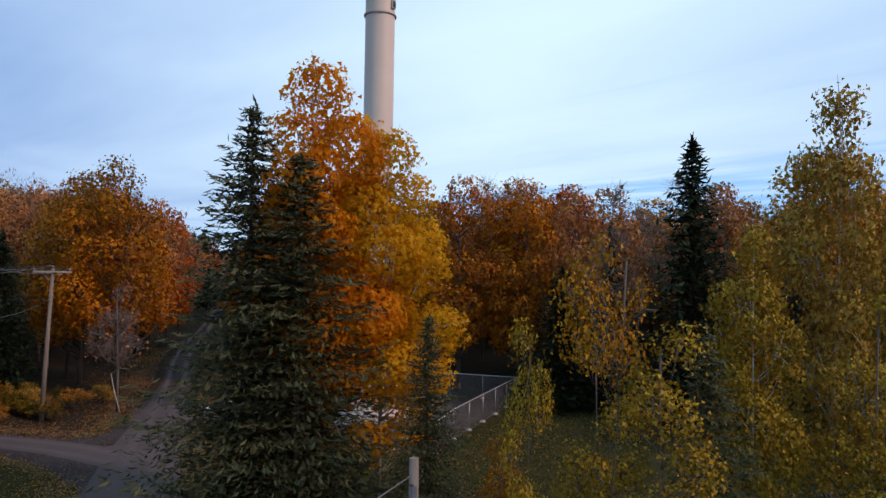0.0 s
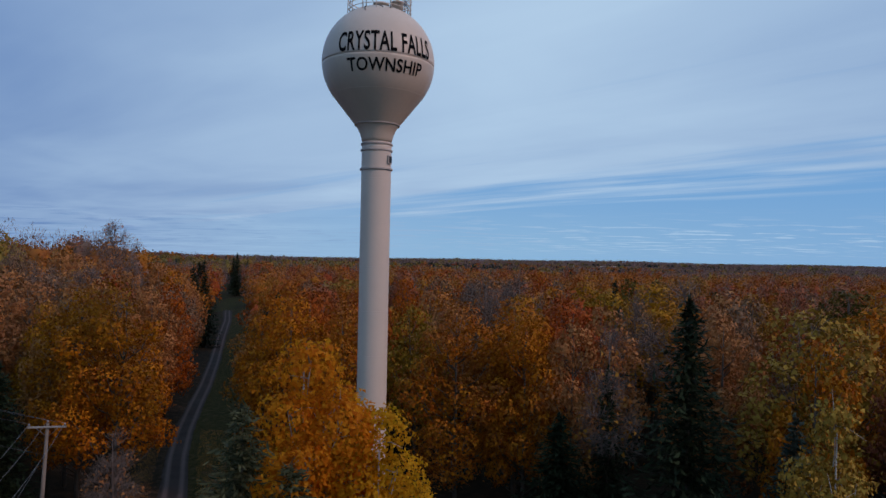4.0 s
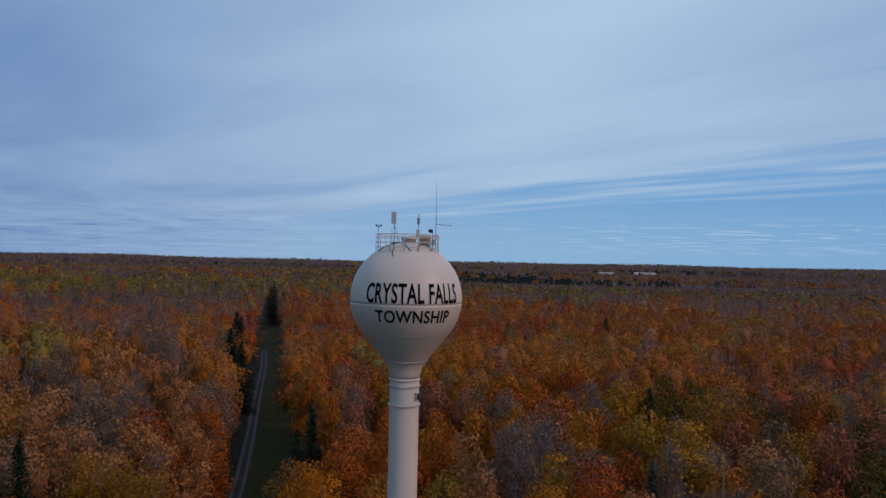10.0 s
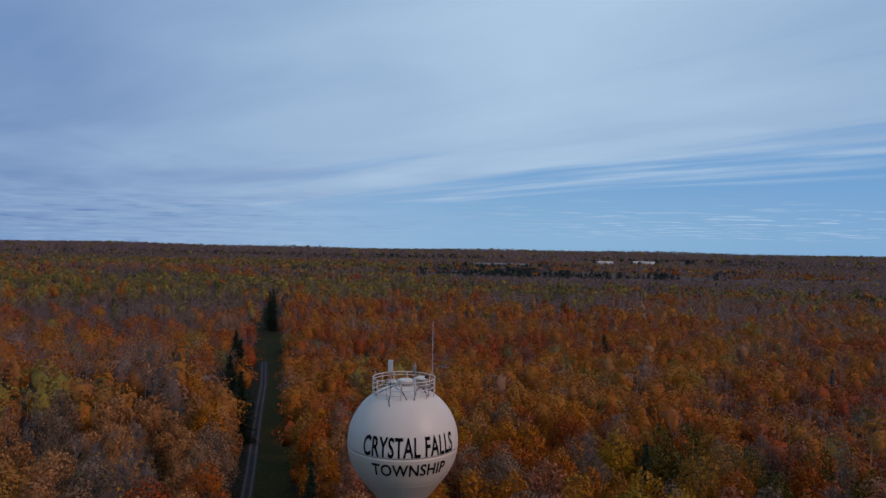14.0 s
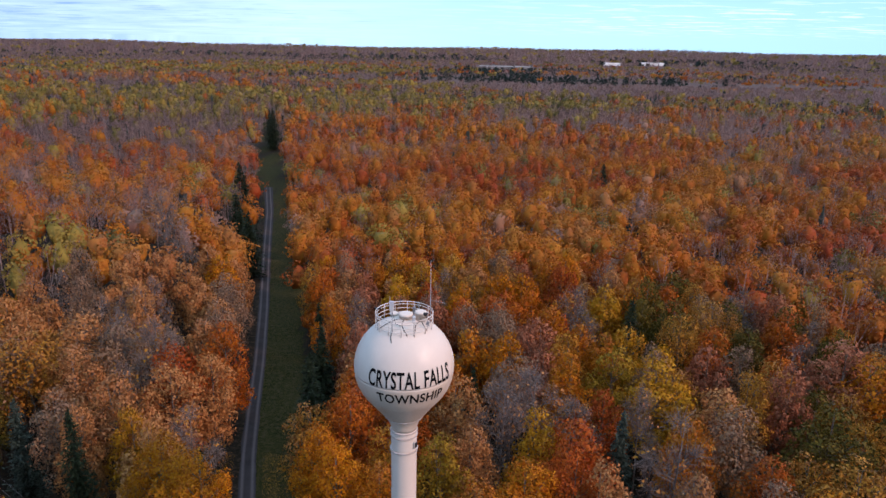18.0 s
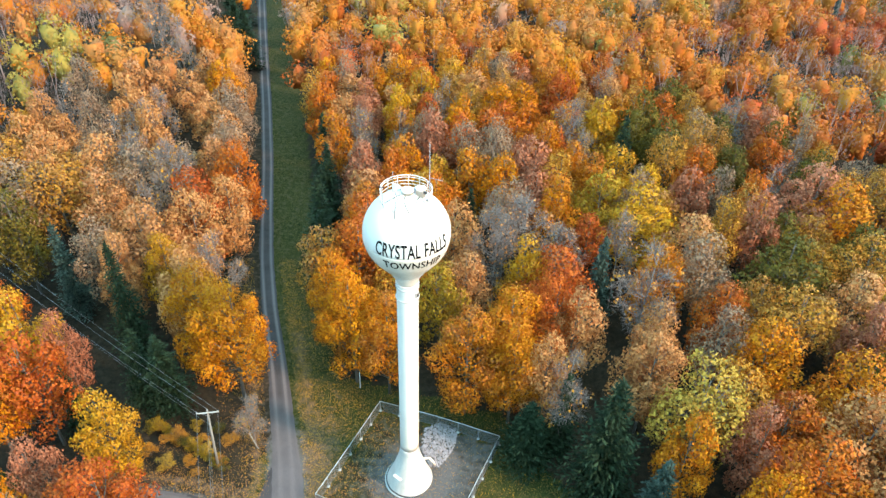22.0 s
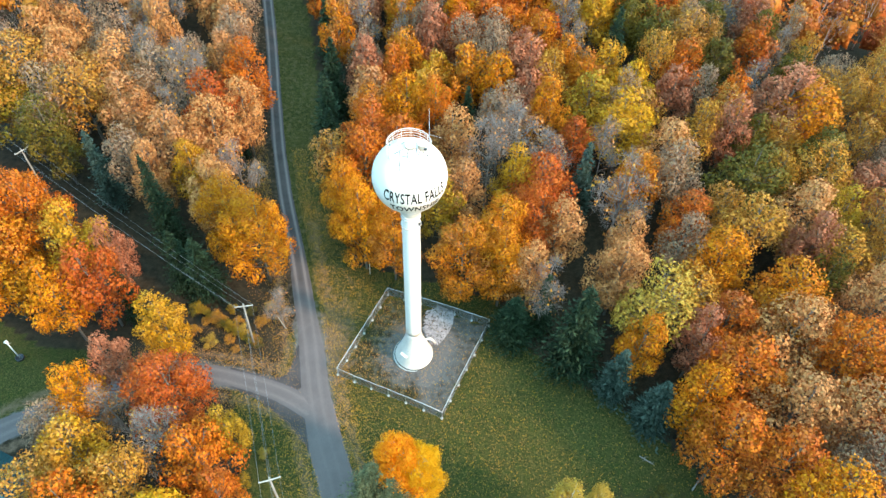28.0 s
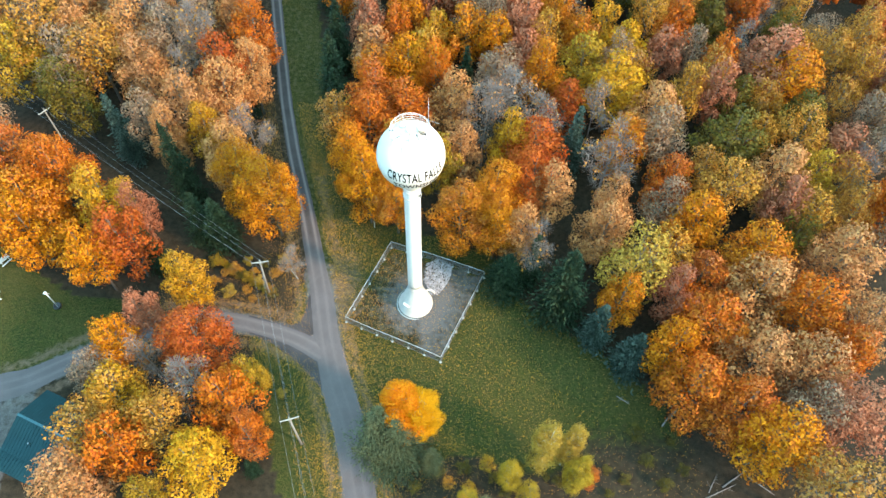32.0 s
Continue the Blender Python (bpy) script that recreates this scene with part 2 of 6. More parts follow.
TOWER_PAINT = plain("cream_white_tower_paint", (0.59, 0.49, 0.415), 0.42, 0, 0.35, 0.07, 4.0, 0.02)
TOWER_PAINT.node_tree.nodes["Principled BSDF"].inputs["Specular IOR Level"].default_value = 0.3
# some tan stain, mostly the shade of the ball's underside put into the colour
SHADED_TAN_PAINT = plain("tan_underside_shade_tower_paint", (0.53, 0.425, 0.34), 0.42, 0, 0.5, 0.10, 5.0, 0.02, (1, 1, 0.3))
RAIL_PAINT = plain("pale_rail_paint", (0.62, 0.53, 0.47), 0.5, 0, 0.8, 0.15, 6.0, 0.03)
# darker than the shaft: the grey shading of the foot is in this colour
FOOT_PAINT = plain("shaded_foot_tower_paint", (0.50, 0.43, 0.38), 0.5, 0, 0.7, 0.2, 6.0, 0.05, (1.5, 1.5, 0.35))
SEAM_PAINT = plain("weathered_tower_paint", (0.42, 0.36, 0.32), 0.5, 0, 0.8, 0.18, 6.0, 0.05)
LETTER = plain("black_sign_paint", (0.006, 0.006, 0.007), 0.88, 0, 3, 0.2, 20, 0.02)
LETTER.node_tree.nodes["Principled BSDF"].inputs["Specular IOR Level"].default_value = 0.05
GALV = plain("galvanised_steel", (0.285, 0.291, 0.304), 0.45, 0.7, 3, 0.2, 25, 0.1)
PALE_GALV = plain("bright_galvanised_rail", (0.52, 0.53, 0.55), 0.4, 0.5, 3, 0.15, 25, 0.1)
WIRE_GREY = plain("grey_wire", (0.15, 0.155, 0.165), 0.5, 0.4, 3, 0.1, 20, 0.0)
DARK_METAL = plain("dark_metal", (0.022, 0.022, 0.025), 0.5, 0.3, 3, 0.2, 20, 0.1)
WHITE_PLASTIC = plain("white_plastic", (0.446, 0.446, 0.446), 0.4, 0, 3, 0.06, 20, 0.02)
CONCRETE = plain("pale_concrete", (0.341, 0.335, 0.316), 0.9, 0, 2, 0.2, 25, 0.4)
POLE_WOOD = plain("weathered_pole_wood", (0.186, 0.155, 0.130), 0.9, 0, 2, 0.3, 18, 0.4, (3, 3, 0.3))
CROSSARM = plain("bleached_crossarm_wood", (0.310, 0.285, 0.254), 0.85, 0, 2, 0.2, 18, 0.3)
CERAMIC = plain("glazed_insulator", (0.279, 0.267, 0.260), 0.25, 0, 3, 0.1, 20, 0.0)
STONE = plain("pale_quarry_stone", (0.29, 0.24, 0.24), 0.9, 0, 2.2, 0.45, 14, 0.5)
TEAL_ROOF = plain("teal_metal_roof", (0.001, 0.026, 0.030), 0.75, 0.0, 0.5, 0.2, 9, 0.05)
TEAL_ROOF.node_tree.nodes["Principled BSDF"].inputs["Specular IOR Level"].default_value = 0.2
SIDING = plain("tan_board_siding", (0.211, 0.174, 0.130), 0.8, 0, 2, 0.15, 18, 0.2)
GLASS_DARK = plain("dark_window_glass", (0.012, 0.015, 0.019), 0.08, 0, 1, 0.1, 5, 0.0)
BRIGHT_WALL = plain("bright_white_metal_wall", (0.80, 0.78, 0.75), 0.5, 0, 0.05, 0.04, 1, 0.0)
WHITE_WALL = plain("dull_metal_wall", (0.30, 0.25, 0.22), 0.6, 0, 0.05, 0.08, 1, 0.0)
GREY_ROOF = plain("dull_grey_roof", (0.25, 0.22, 0.20), 0.6, 0, 0.05, 0.08, 1, 0.0)

# gravel road: two wheel tracks by the track attribute, a darker crown between them
ROAD, n, l, b = nodes_of("grey_gravel_road")
at = n.new("ShaderNodeAttribute")
at.attribute_name = "track"
g1, g2, g3 = noisy(n, l, 0.35, 5), noisy(n, l, 9.0, 4), noisy(n, l, 60.0, 2)
c = mixed(n, l, ranged(n, l, g1, 0.35, 0.65), (0.034, 0.027, 0.027), (0.054, 0.043, 0.044))
c = mixed(n, l, ranged(n, l, at.outputs["Fac"], 0.1, 0.9, 0.0, 0.8), c, (0.148, 0.115, 0.114))
c = mixed(n, l, ranged(n, l, g2, 0.45, 0.75, 0, 0.5), c, (0.058, 0.049, 0.050))
c = mixed(n, l, ranged(n, l, g3, 0.5, 0.8, 0, 0.35), c, (0.043, 0.040, 0.038))
l.new(c, b.inputs["Base Color"])
b.inputs["Roughness"].default_value = 0.95
b.inputs["Specular IOR Level"].default_value = 0.08
bumped(n, l, b, g3, 0.5)

# ground: forest floor, with grass, leaf litter and bare grit by attributes
GROUND, n, l, b = nodes_of("forest_ground")
g1, g2, g3, g4 = noisy(n, l, 0.12, 5), noisy(n, l, 1.1, 5, 0.65), noisy(n, l, 6.0, 4, 0.7), noisy(n, l, 35.0, 2)
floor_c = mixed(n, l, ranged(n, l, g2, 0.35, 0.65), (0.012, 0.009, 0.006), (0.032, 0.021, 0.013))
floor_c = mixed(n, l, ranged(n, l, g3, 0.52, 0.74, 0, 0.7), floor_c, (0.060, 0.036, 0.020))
g5 = noisy(n, l, 11.0, 2, 0.5)
grass_c = mixed(n, l, ranged(n, l, g2, 0.35, 0.62), (0.005, 0.011, 0.002), (0.017, 0.027, 0.005))
grass_c = mixed(n, l, ranged(n, l, g1, 0.42, 0.66, 0, 0.7), grass_c, (0.030, 0.030, 0.008))
grass_c = mixed(n, l, ranged(n, l, g3, 0.48, 0.62, 0, 0.8), grass_c, (0.007, 0.011, 0.002))
grass_c = mixed(n, l, ranged(n, l, noisy(n, l, 3.2, 3, 0.7), 0.50, 0.60, 0, 0.6), grass_c, (0.060, 0.046, 0.014))
grass_c = mixed(n, l, ranged(n, l, g5, 0.57, 0.63, 0, 0.8), grass_c, (0.115, 0.070, 0.024))
litter_c = mixed(n, l, ranged(n, l, g3, 0.35, 0.65), (0.062, 0.034, 0.026), (0.135, 0.076, 0.054))
litter_c = mixed(n, l, ranged(n, l, g4, 0.45, 0.7, 0, 0.6), litter_c, (0.191, 0.126, 0.065))
grit_c = mixed(n, l, ranged(n, l, g3, 0.35, 0.65), (0.058, 0.049, 0.046), (0.104, 0.090, 0.086))
far_c = mixed(n, l, ranged(n, l, g1, 0.35, 0.65), (0.090, 0.060, 0.056), (0.125, 0.086, 0.074))
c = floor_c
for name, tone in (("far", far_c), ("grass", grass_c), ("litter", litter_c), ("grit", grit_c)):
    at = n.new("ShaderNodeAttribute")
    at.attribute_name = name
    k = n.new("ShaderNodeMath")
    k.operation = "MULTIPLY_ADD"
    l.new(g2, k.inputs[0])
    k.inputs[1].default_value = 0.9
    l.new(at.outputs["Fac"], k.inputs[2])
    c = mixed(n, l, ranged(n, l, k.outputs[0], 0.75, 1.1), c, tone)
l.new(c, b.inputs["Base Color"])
b.inputs["Roughness"].default_value = 0.95
b.inputs["Specular IOR Level"].default_value = 0.1
bumped(n, l, b, g3, 0.6, 0.05)

# far woods: the species attribute picks the autumn tone of each crown
WOODS, n, l, b = nodes_of("autumn_woods")
at, geo = n.new("ShaderNodeAttribute"), n.new("ShaderNodeNewGeometry")
at.attribute_name = "species"
ramp = n.new("ShaderNodeValToRGB")
# the bare greys lean to lilac, which puts distance haze into the colour
TONES = [(0.0, (0.30, 0.052, 0.010)), (0.14, (0.37, 0.088, 0.010)), (0.34, (0.40, 0.128, 0.012)), (0.48, (0.33, 0.116, 0.034)),
         (0.6, (0.245, 0.158, 0.142)), (0.76, (0.205, 0.124, 0.114)), (0.8, (0.31, 0.19, 0.034)), (0.9, (0.175, 0.126, 0.032)), (0.955, (0.095, 0.080, 0.024)), (0.965, (0.016, 0.028, 0.022))]
while len(ramp.color_ramp.elements) < len(TONES):
    ramp.color_ramp.elements.new(0.5)
for e, (p, tone) in zip(ramp.color_ramp.elements, TONES):
    e.position = p
for e, (p, tone) in zip(ramp.color_ramp.elements, TONES):
    e.color = (*tone, 1)
l.new(at.outputs["Fac"], ramp.inputs[0])
hsv = n.new("ShaderNodeHueSaturation")
l.new(ramp.outputs[0], hsv.inputs["Color"])
l.new(ranged(n, l, geo.outputs["Random Per Island"], 0, 1, 0.92, 1.08), hsv.inputs["Value"])
l.new(ranged(n, l, noisy(n, l, 0.35, 3), 0.3, 0.7, 0.49, 0.51), hsv.inputs["Hue"])
l.new(hsv.outputs[0], b.inputs["Base Color"])
b.inputs["Roughness"].default_value = 0.7
b.inputs["Specular IOR Level"].default_value = 0.2
t = n.new("ShaderNodeBsdfTranslucent")
l.new(hsv.outputs[0], t.inputs["Color"])
mx = n.new("ShaderNodeMixShader")
mx.inputs[0].default_value = 0.2
l.new(b.outputs[0], mx.inputs[1])
l.new(t.outputs[0], mx.inputs[2])
l.new(mx.outputs[0], n["Material Output"].inputs["Surface"])


# ---- building helpers ----
rng = np.random.default_rng(7)


def array_mesh(name, verts, quads, mat=None, attrs=None, smooth=False, normals=None):
    """A mesh from arrays: (n, 3) points and (m, k) faces of k corners; attrs: name -> value a face."""
    me = bpy.data.meshes.new(name)
    verts, quads = np.asarray(verts, np.float32), np.asarray(quads, np.int32)
    k = quads.shape[1]
    me.vertices.add(len(verts))
    me.vertices.foreach_set("co", verts.ravel())
    me.loops.add(quads.size)
    me.loops.foreach_set("vertex_index", quads.ravel())
    me.polygons.add(len(quads))
    me.polygons.foreach_set("loop_start", np.arange(0, quads.size, k, dtype=np.int32))
    me.polygons.foreach_set("loop_total", np.full(len(quads), k, np.int32))
    if smooth or normals is not None:
        me.polygons.foreach_set("use_smooth", np.ones(len(quads), bool))
    me.update(calc_edges=True)
    if normals is not None:
        a = me.attributes.new("custom_normal", "FLOAT_VECTOR", "POINT")
        a.data.foreach_set("vector", np.asarray(normals, np.float32).ravel())
    for key, values in (attrs or {}).items():
        a = me.attributes.new(key, "FLOAT", "FACE")
        a.data.foreach_set("value", np.asarray(values, np.float32))
    if mat:
        me.materials.append(mat)
    return me


def part(name, bm, material, parent=None, label=""):
    """Links a bmesh (or a ready mesh) as one mesh object under a thing or a part."""
    if isinstance(bm, bpy.types.Mesh):
        me = bm
    else:
        me = bpy.data.meshes.new(name)
        bm.to_mesh(me)
        bm.free()
        me.materials.append(material)
    ob = new(name, me)
    ob.parent = parent
    if label:
        tagged(ob, label)
    return ob


def thing(name, place, label, category, group="", kind="", turn=0.0):
    ob = new(name)
    ob.empty_display_size = 0.3
    ob.matrix_basis = pose(*place, 0, 0, turn)
    return tagged(ob, label, category, group, kind)


def lathe(profile, steps=48, smooth=True, caps=True):
    """A turned solid from (radius, height) pairs."""
    bm = bmesh.new()
    rings = [[bm.verts.new((r * math.cos(2 * math.pi * i / steps), r * math.sin(2 * math.pi * i / steps), z)) for i in range(steps)] for r, z in profile]
    for a, b2 in zip(rings, rings[1:]):
        for i in range(steps):
            bm.faces.new((a[i], a[(i + 1) % steps], b2[(i + 1) % steps], b2[i])).smooth = smooth
    if caps:
        bm.faces.new(rings[0][::-1])
        bm.faces.new(rings[-1])
    return bm


def tube(points, radii, sides=8, bm=None, closed=False):
    """A round bar along points; radii: one, or one a point."""
    bm = bm or bmesh.new()
    pts = [Vector(p) for p in points]
    if isinstance(radii, (int, float)):
        radii = [radii] * len(pts)
    rings = []
    for i, p in enumerate(pts):
        if closed:
            d = pts[(i + 1) % len(pts)] - pts[i - 1]
        else:
            d = pts[min(i + 1, len(pts) - 1)] - pts[max(i - 1, 0)]
        d.normalize()
        side = d.cross(Vector((0, 0, 1)) if abs(d.z) < 0.9 else Vector((1, 0, 0))).normalized()
        up = side.cross(d)
        rings.append([bm.verts.new(p + (side * math.cos(a) + up * math.sin(a)) * radii[i]) for a in (2 * math.pi * k / sides for k in range(sides))])
    pairs = list(zip(rings, rings[1:])) + ([(rings[-1], rings[0])] if closed else [])
    for a, b2 in pairs:
        for i in range(sides):
            bm.faces.new((a[i], a[(i + 1) % sides], b2[(i + 1) % sides], b2[i])).smooth = True
    if not closed:
        bm.faces.new(rings[0][::-1])
        bm.faces.new(rings[-1])
    return bm


def block(size, at=(0, 0, 0), turn=(0, 0, 0), bevel=0.01, bm=None):
    """A box with its edges taken off, centred at a point."""
    bm = bm or bmesh.new()
    m = pose(*at, *turn) @ Matrix.Diagonal((*size, 1))
    made = bmesh.ops.create_cube(bm, size=1, matrix=m)
    if bevel:
        edges = {e for v in made["verts"] for e in v.link_edges}
        bmesh.ops.bevel(bm, geom=list(edges), offset=bevel, segments=1, affect="EDGES")
    return bm


def joined(pieces):
    """One array pair from several (verts, faces)."""
    vs, fs, k = [], [], 0
    for v, q in pieces:
        vs.append(v)
        fs.append(q + k)
        k += len(v)
    return np.concatenate(vs), np.concatenate(fs)


def along(points, step):
    """Points a fixed step apart on a smooth line through the given ones."""
    p = np.array(points, float)
    s = np.concatenate([[0], np.cumsum(np.linalg.norm(np.diff(p[:, :2], axis=0), axis=1))])
    t = np.linspace(0, s[-1], max(2, int(s[-1] / step)) + 1)
    q = np.stack([np.interp(t, s, p[:, i]) for i in range(p.shape[1])], 1)
    for _ in range(6):
        q[1:-1] = 0.25 * q[:-2] + 0.5 * q[1:-1] + 0.25 * q[2:]
    return q


def off_line(x, y, line):
    """How far each (x, y) lies from a line of points."""
    best = np.full(np.shape(x), 1e9)
    for a, b2 in zip(line[:-1], line[1:]):
        d = b2[:2] - a[:2]
        t = np.clip(((x - a[0]) * d[0] + (y - a[1]) * d[1]) / max(1e-9, d @ d), 0, 1)
        best = np.minimum(best, np.hypot(x - a[0] - t * d[0], y - a[1] - t * d[1]))
    return best


def inside(x, y, poly):
    x, y = np.asarray(x, float), np.asarray(y, float)
    hit = np.zeros(x.shape, bool)
    for (x0, y0), (x1, y1) in zip(poly, poly[1:] + poly[:1]):
        with np.errstate(divide="ignore", invalid="ignore"):
            cross = (x1 - x0) * (y - y0) / (y1 - y0) + x0
        hit ^= ((y0 > y) != (y1 > y)) & (x < cross)
    return hit


# ---- the plan ----
TOWER = (-4.6, 49.8)
# x, y, width
MAIN_ROAD = along([(14, -60, 4.6), (2.2, -18, 4.6), (-3.4, -0.3, 4.6), (-9.6, 19.6, 4.5), (-12.9, 30.6, 4.8), (-15.5, 36.1, 4.9), (-18, 43.5, 4.3), (-20.1, 51.5, 3.6),
                   (-22.6, 59.5, 3.1), (-25.1, 67.4, 2.8), (-29.3, 79.3, 2.6), (-32.9, 91.2, 2.6), (-36.8, 106.1, 2.6), (-41, 123, 2.6), (-48.6, 151, 2.7),
                   (-58, 184, 2.8), (-62.8, 201, 2.9), (-75, 245, 3.2), (-88.5, 289, 4.0)], 0.8)
BRANCH = along([(-16.7, 39.6, 3.6), (-19.1, 41.0, 3.6), (-22.3, 42.6, 3.4), (-26.2, 43.7, 3.2), (-31.2, 44.8, 2.9), (-36.1, 45.3, 2.9), (-42.6, 44.1, 2.9), (-48.5, 40.9, 3),
                (-55.9, 36.3, 3.4), (-61, 32.9, 4.4), (-67.4, 30.7, 5), (-81.3, 27.5, 5)], 0.7)
TRACK = along([(-88.5, 289, 3.5), (-104, 346, 3.5), (-120, 402, 3.5), (-150, 513, 3.5)], 4.0)
POWER_LINE = np.array([(-150, 127), (-109, 101), (-68.6, 75.5), (-27.9, 49.8), (-18.9, 26.5), (-10.0, 3.2)], float)
FENCE = [(-15.15, 46.0), (-9.5, 60.1), (6.05, 55.0), (-0.05, 40.0)]
CLEARING = [(-26.2, 91.3), (-20.1, 72.4), (-15.2, 66.0), (-10.1, 64.5), (7.5, 59.6), (12.5, 51.0), (19.0, 46.5), (27, 41.0), (33.0, 35.5), (37.2, 29.2), (38.7, 20.2),
            (25.2, 20.2), (14.2, 20.7), (2.2, 19.6), (-3.8, 20.6), (-11.7, 14.6), (-17.7, 29.6), (-23.7, 45.5), (-22.7, 55.5)]
LAWN = [(-94.1, 61.2), (-74.3, 55.8), (-59.5, 47.8), (-50.5, 47.4), (-49.5, 42.5), (-53.5, 38.5), (-65.4, 32.5), (-94.1, 27.4)]
LOT = [(-94.1, 33.4), (-57.5, 32.5), (-45.6, 24.1), (-51.5, 14.6), (-94.1, 11.6)]


HILL_EDGE = MAIN_ROAD[::6]


def rise(x, y):
    """The tower stands on a low swell of the ground, east of the road."""
    x, y = np.asarray(x, float), np.asarray(y, float)
    a, b2 = np.clip((x + 15) / 16, 0, 1), np.clip((y - 34) / 9, 0, 1)
    return 0.95 * a * a * (3 - 2 * a) * b2 * b2 * (3 - 2 * b2) * np.clip((200 - np.hypot(x, y - 40)) / 90, 0, 1)


def land(x, y):
    """Height of the ground: nearly level round the tower, low hills to the north-west, ridges at the edge of sight."""
    x, y = np.asarray(x, float), np.asarray(y, float)
    d = np.hypot(x, y)
    z = 9 * np.exp(-((x + 330) / 250) ** 2 - ((y - 680) / 200) ** 2)
    west = np.interp(y, HILL_EDGE[:, 1], HILL_EDGE[:, 0]) - x
    z = z + 11.0 * np.exp(-((x + 96) / 52) ** 2 - ((y - 142) / np.where(y < 142, 30, 62)) ** 2) * np.clip((west - 5) / 18, 0, 1)
    z = z + rise(x, y)
    roll = np.sin(x / 190 + 1.3) * np.cos(y / 230 - 0.4) + 0.6 * np.sin(x / 410 - y / 350)
    z = z + 2.6 * roll * np.clip((d - 260) / 400, 0, 1)
    ridge = np.clip((d - 2600) / 1900, 0, 1) ** 1.5
    return z + ridge * (13 + 3 * np.clip(x / 1500, -1, 1) + 3.0 * np.sin(x / 520) + 1.5 * np.sin(x / 170 + 2))


# ---- ground, one sheet to the horizon ----
def spread_axis(lo, hi, step, end_lo, end_hi):
    mid = list(np.arange(lo, hi + step / 2, step))
    for sign, start, end in ((1, hi, end_hi), (-1, lo, end_lo)):
        gap, p, extra = step, start, []
        while abs(p - end) > gap:
            gap = min(gap * 1.16, 90)
            p += sign * gap
            extra.append(p)
        extra[-1] = end
        mid = mid + extra if sign > 0 else extra[::-1] + mid
    return np.array(mid)


gx, gy = np.meshgrid(spread_axis(-92, 72, 1.0, -3300, 3300), spread_axis(14, 112, 1.0, -700, 4700))
gz = land(gx, gy)
rows_n, cols_n = gx.shape
idx = np.arange(rows_n * cols_n).reshape(rows_n, cols_n)
quads = np.stack([idx[:-1, :-1], idx[:-1, 1:], idx[1:, 1:], idx[1:, :-1]], -1).reshape(-1, 4)
fx, fy = gx.ravel(), gy.ravel()
near = np.hypot(fx + 10, fy - 60) < 420
road_d = np.full(fx.shape, 1e3)
road_d[near] = off_line(fx[near], fy[near], MAIN_ROAD[::4])
branch_d = np.full(fx.shape, 1e3)
branch_d[near] = off_line(fx[near], fy[near], BRANCH[::3])
wire_d = np.full(fx.shape, 1e3)
wire_d[near] = off_line(fx[near], fy[near], POWER_LINE)
yard = inside(fx, fy, FENCE)
grass = np.where(inside(fx, fy, CLEARING) | inside(fx, fy, LAWN), 1.0, 0.0)
verge_side = np.interp(fy, MAIN_ROAD[:, 1], MAIN_ROAD[:, 0])
grass = np.where((fx > verge_side) & (fx < verge_side + 9) & (fy > 56) & (fy < 300), 0.9, grass)
grass = np.where((off_line(fx, fy, TRACK[::4]) < 7), 0.9, grass)
grass = np.where((wire_d < 4.5) & (fy < 44), 0.85, grass)
grass = np.where(yard, 0.45, grass)
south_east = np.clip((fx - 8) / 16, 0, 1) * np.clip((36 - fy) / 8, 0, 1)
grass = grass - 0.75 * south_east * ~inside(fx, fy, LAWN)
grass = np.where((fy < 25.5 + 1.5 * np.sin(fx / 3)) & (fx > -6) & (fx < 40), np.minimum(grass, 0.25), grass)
shoulder = np.minimum(road_d - 2.1, branch_d - 1.6)
litter = np.exp(-((shoulder - 1.4) / 1.3) ** 2) * 0.5 * (fy < 75)
litter = np.maximum(litter, np.where(inside(fx, fy, CLEARING), np.exp(-((fx + 17) / 5.5) ** 2 - ((fy - 50) / 14) ** 2) * 0.55, 0))
litter = np.maximum(litter, np.exp(-((fx + 4.5) / 5.0) ** 2 - ((fy - 27) / 4.5) ** 2) * 0.6)
litter = np.maximum(litter, np.where((fx > verge_side - 4) & (fx < verge_side + 9) & (fy > 56) & (fy < 300), 0.30, 0))
litter = np.where(inside(fx, fy, CLEARING) & ~yard, np.maximum(litter, 0.14), litter)
grit = np.exp(-(np.maximum(shoulder, 0) / 0.6) ** 2) * 0.6 * (shoulder < 3) * np.clip((66 - fy) / 14, 0.0, 1)
tower_d = np.hypot(fx - TOWER[0], fy - TOWER[1])
grit = np.maximum(grit, np.where(yard, 0.28 + 0.35 * np.exp(-((tower_d - 3.2) / 2.2) ** 2) + 0.25 * (fx > TOWER[0] + 1), 0))
grit = np.maximum(grit, np.where(inside(fx, fy, LOT), 0.55 * (fx < -58), 0))
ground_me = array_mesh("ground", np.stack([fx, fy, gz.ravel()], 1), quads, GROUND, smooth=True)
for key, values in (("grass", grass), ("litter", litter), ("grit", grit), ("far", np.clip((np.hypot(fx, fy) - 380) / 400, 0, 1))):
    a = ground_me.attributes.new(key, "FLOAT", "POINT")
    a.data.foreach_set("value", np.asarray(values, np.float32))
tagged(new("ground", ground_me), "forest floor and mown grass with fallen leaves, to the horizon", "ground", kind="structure")


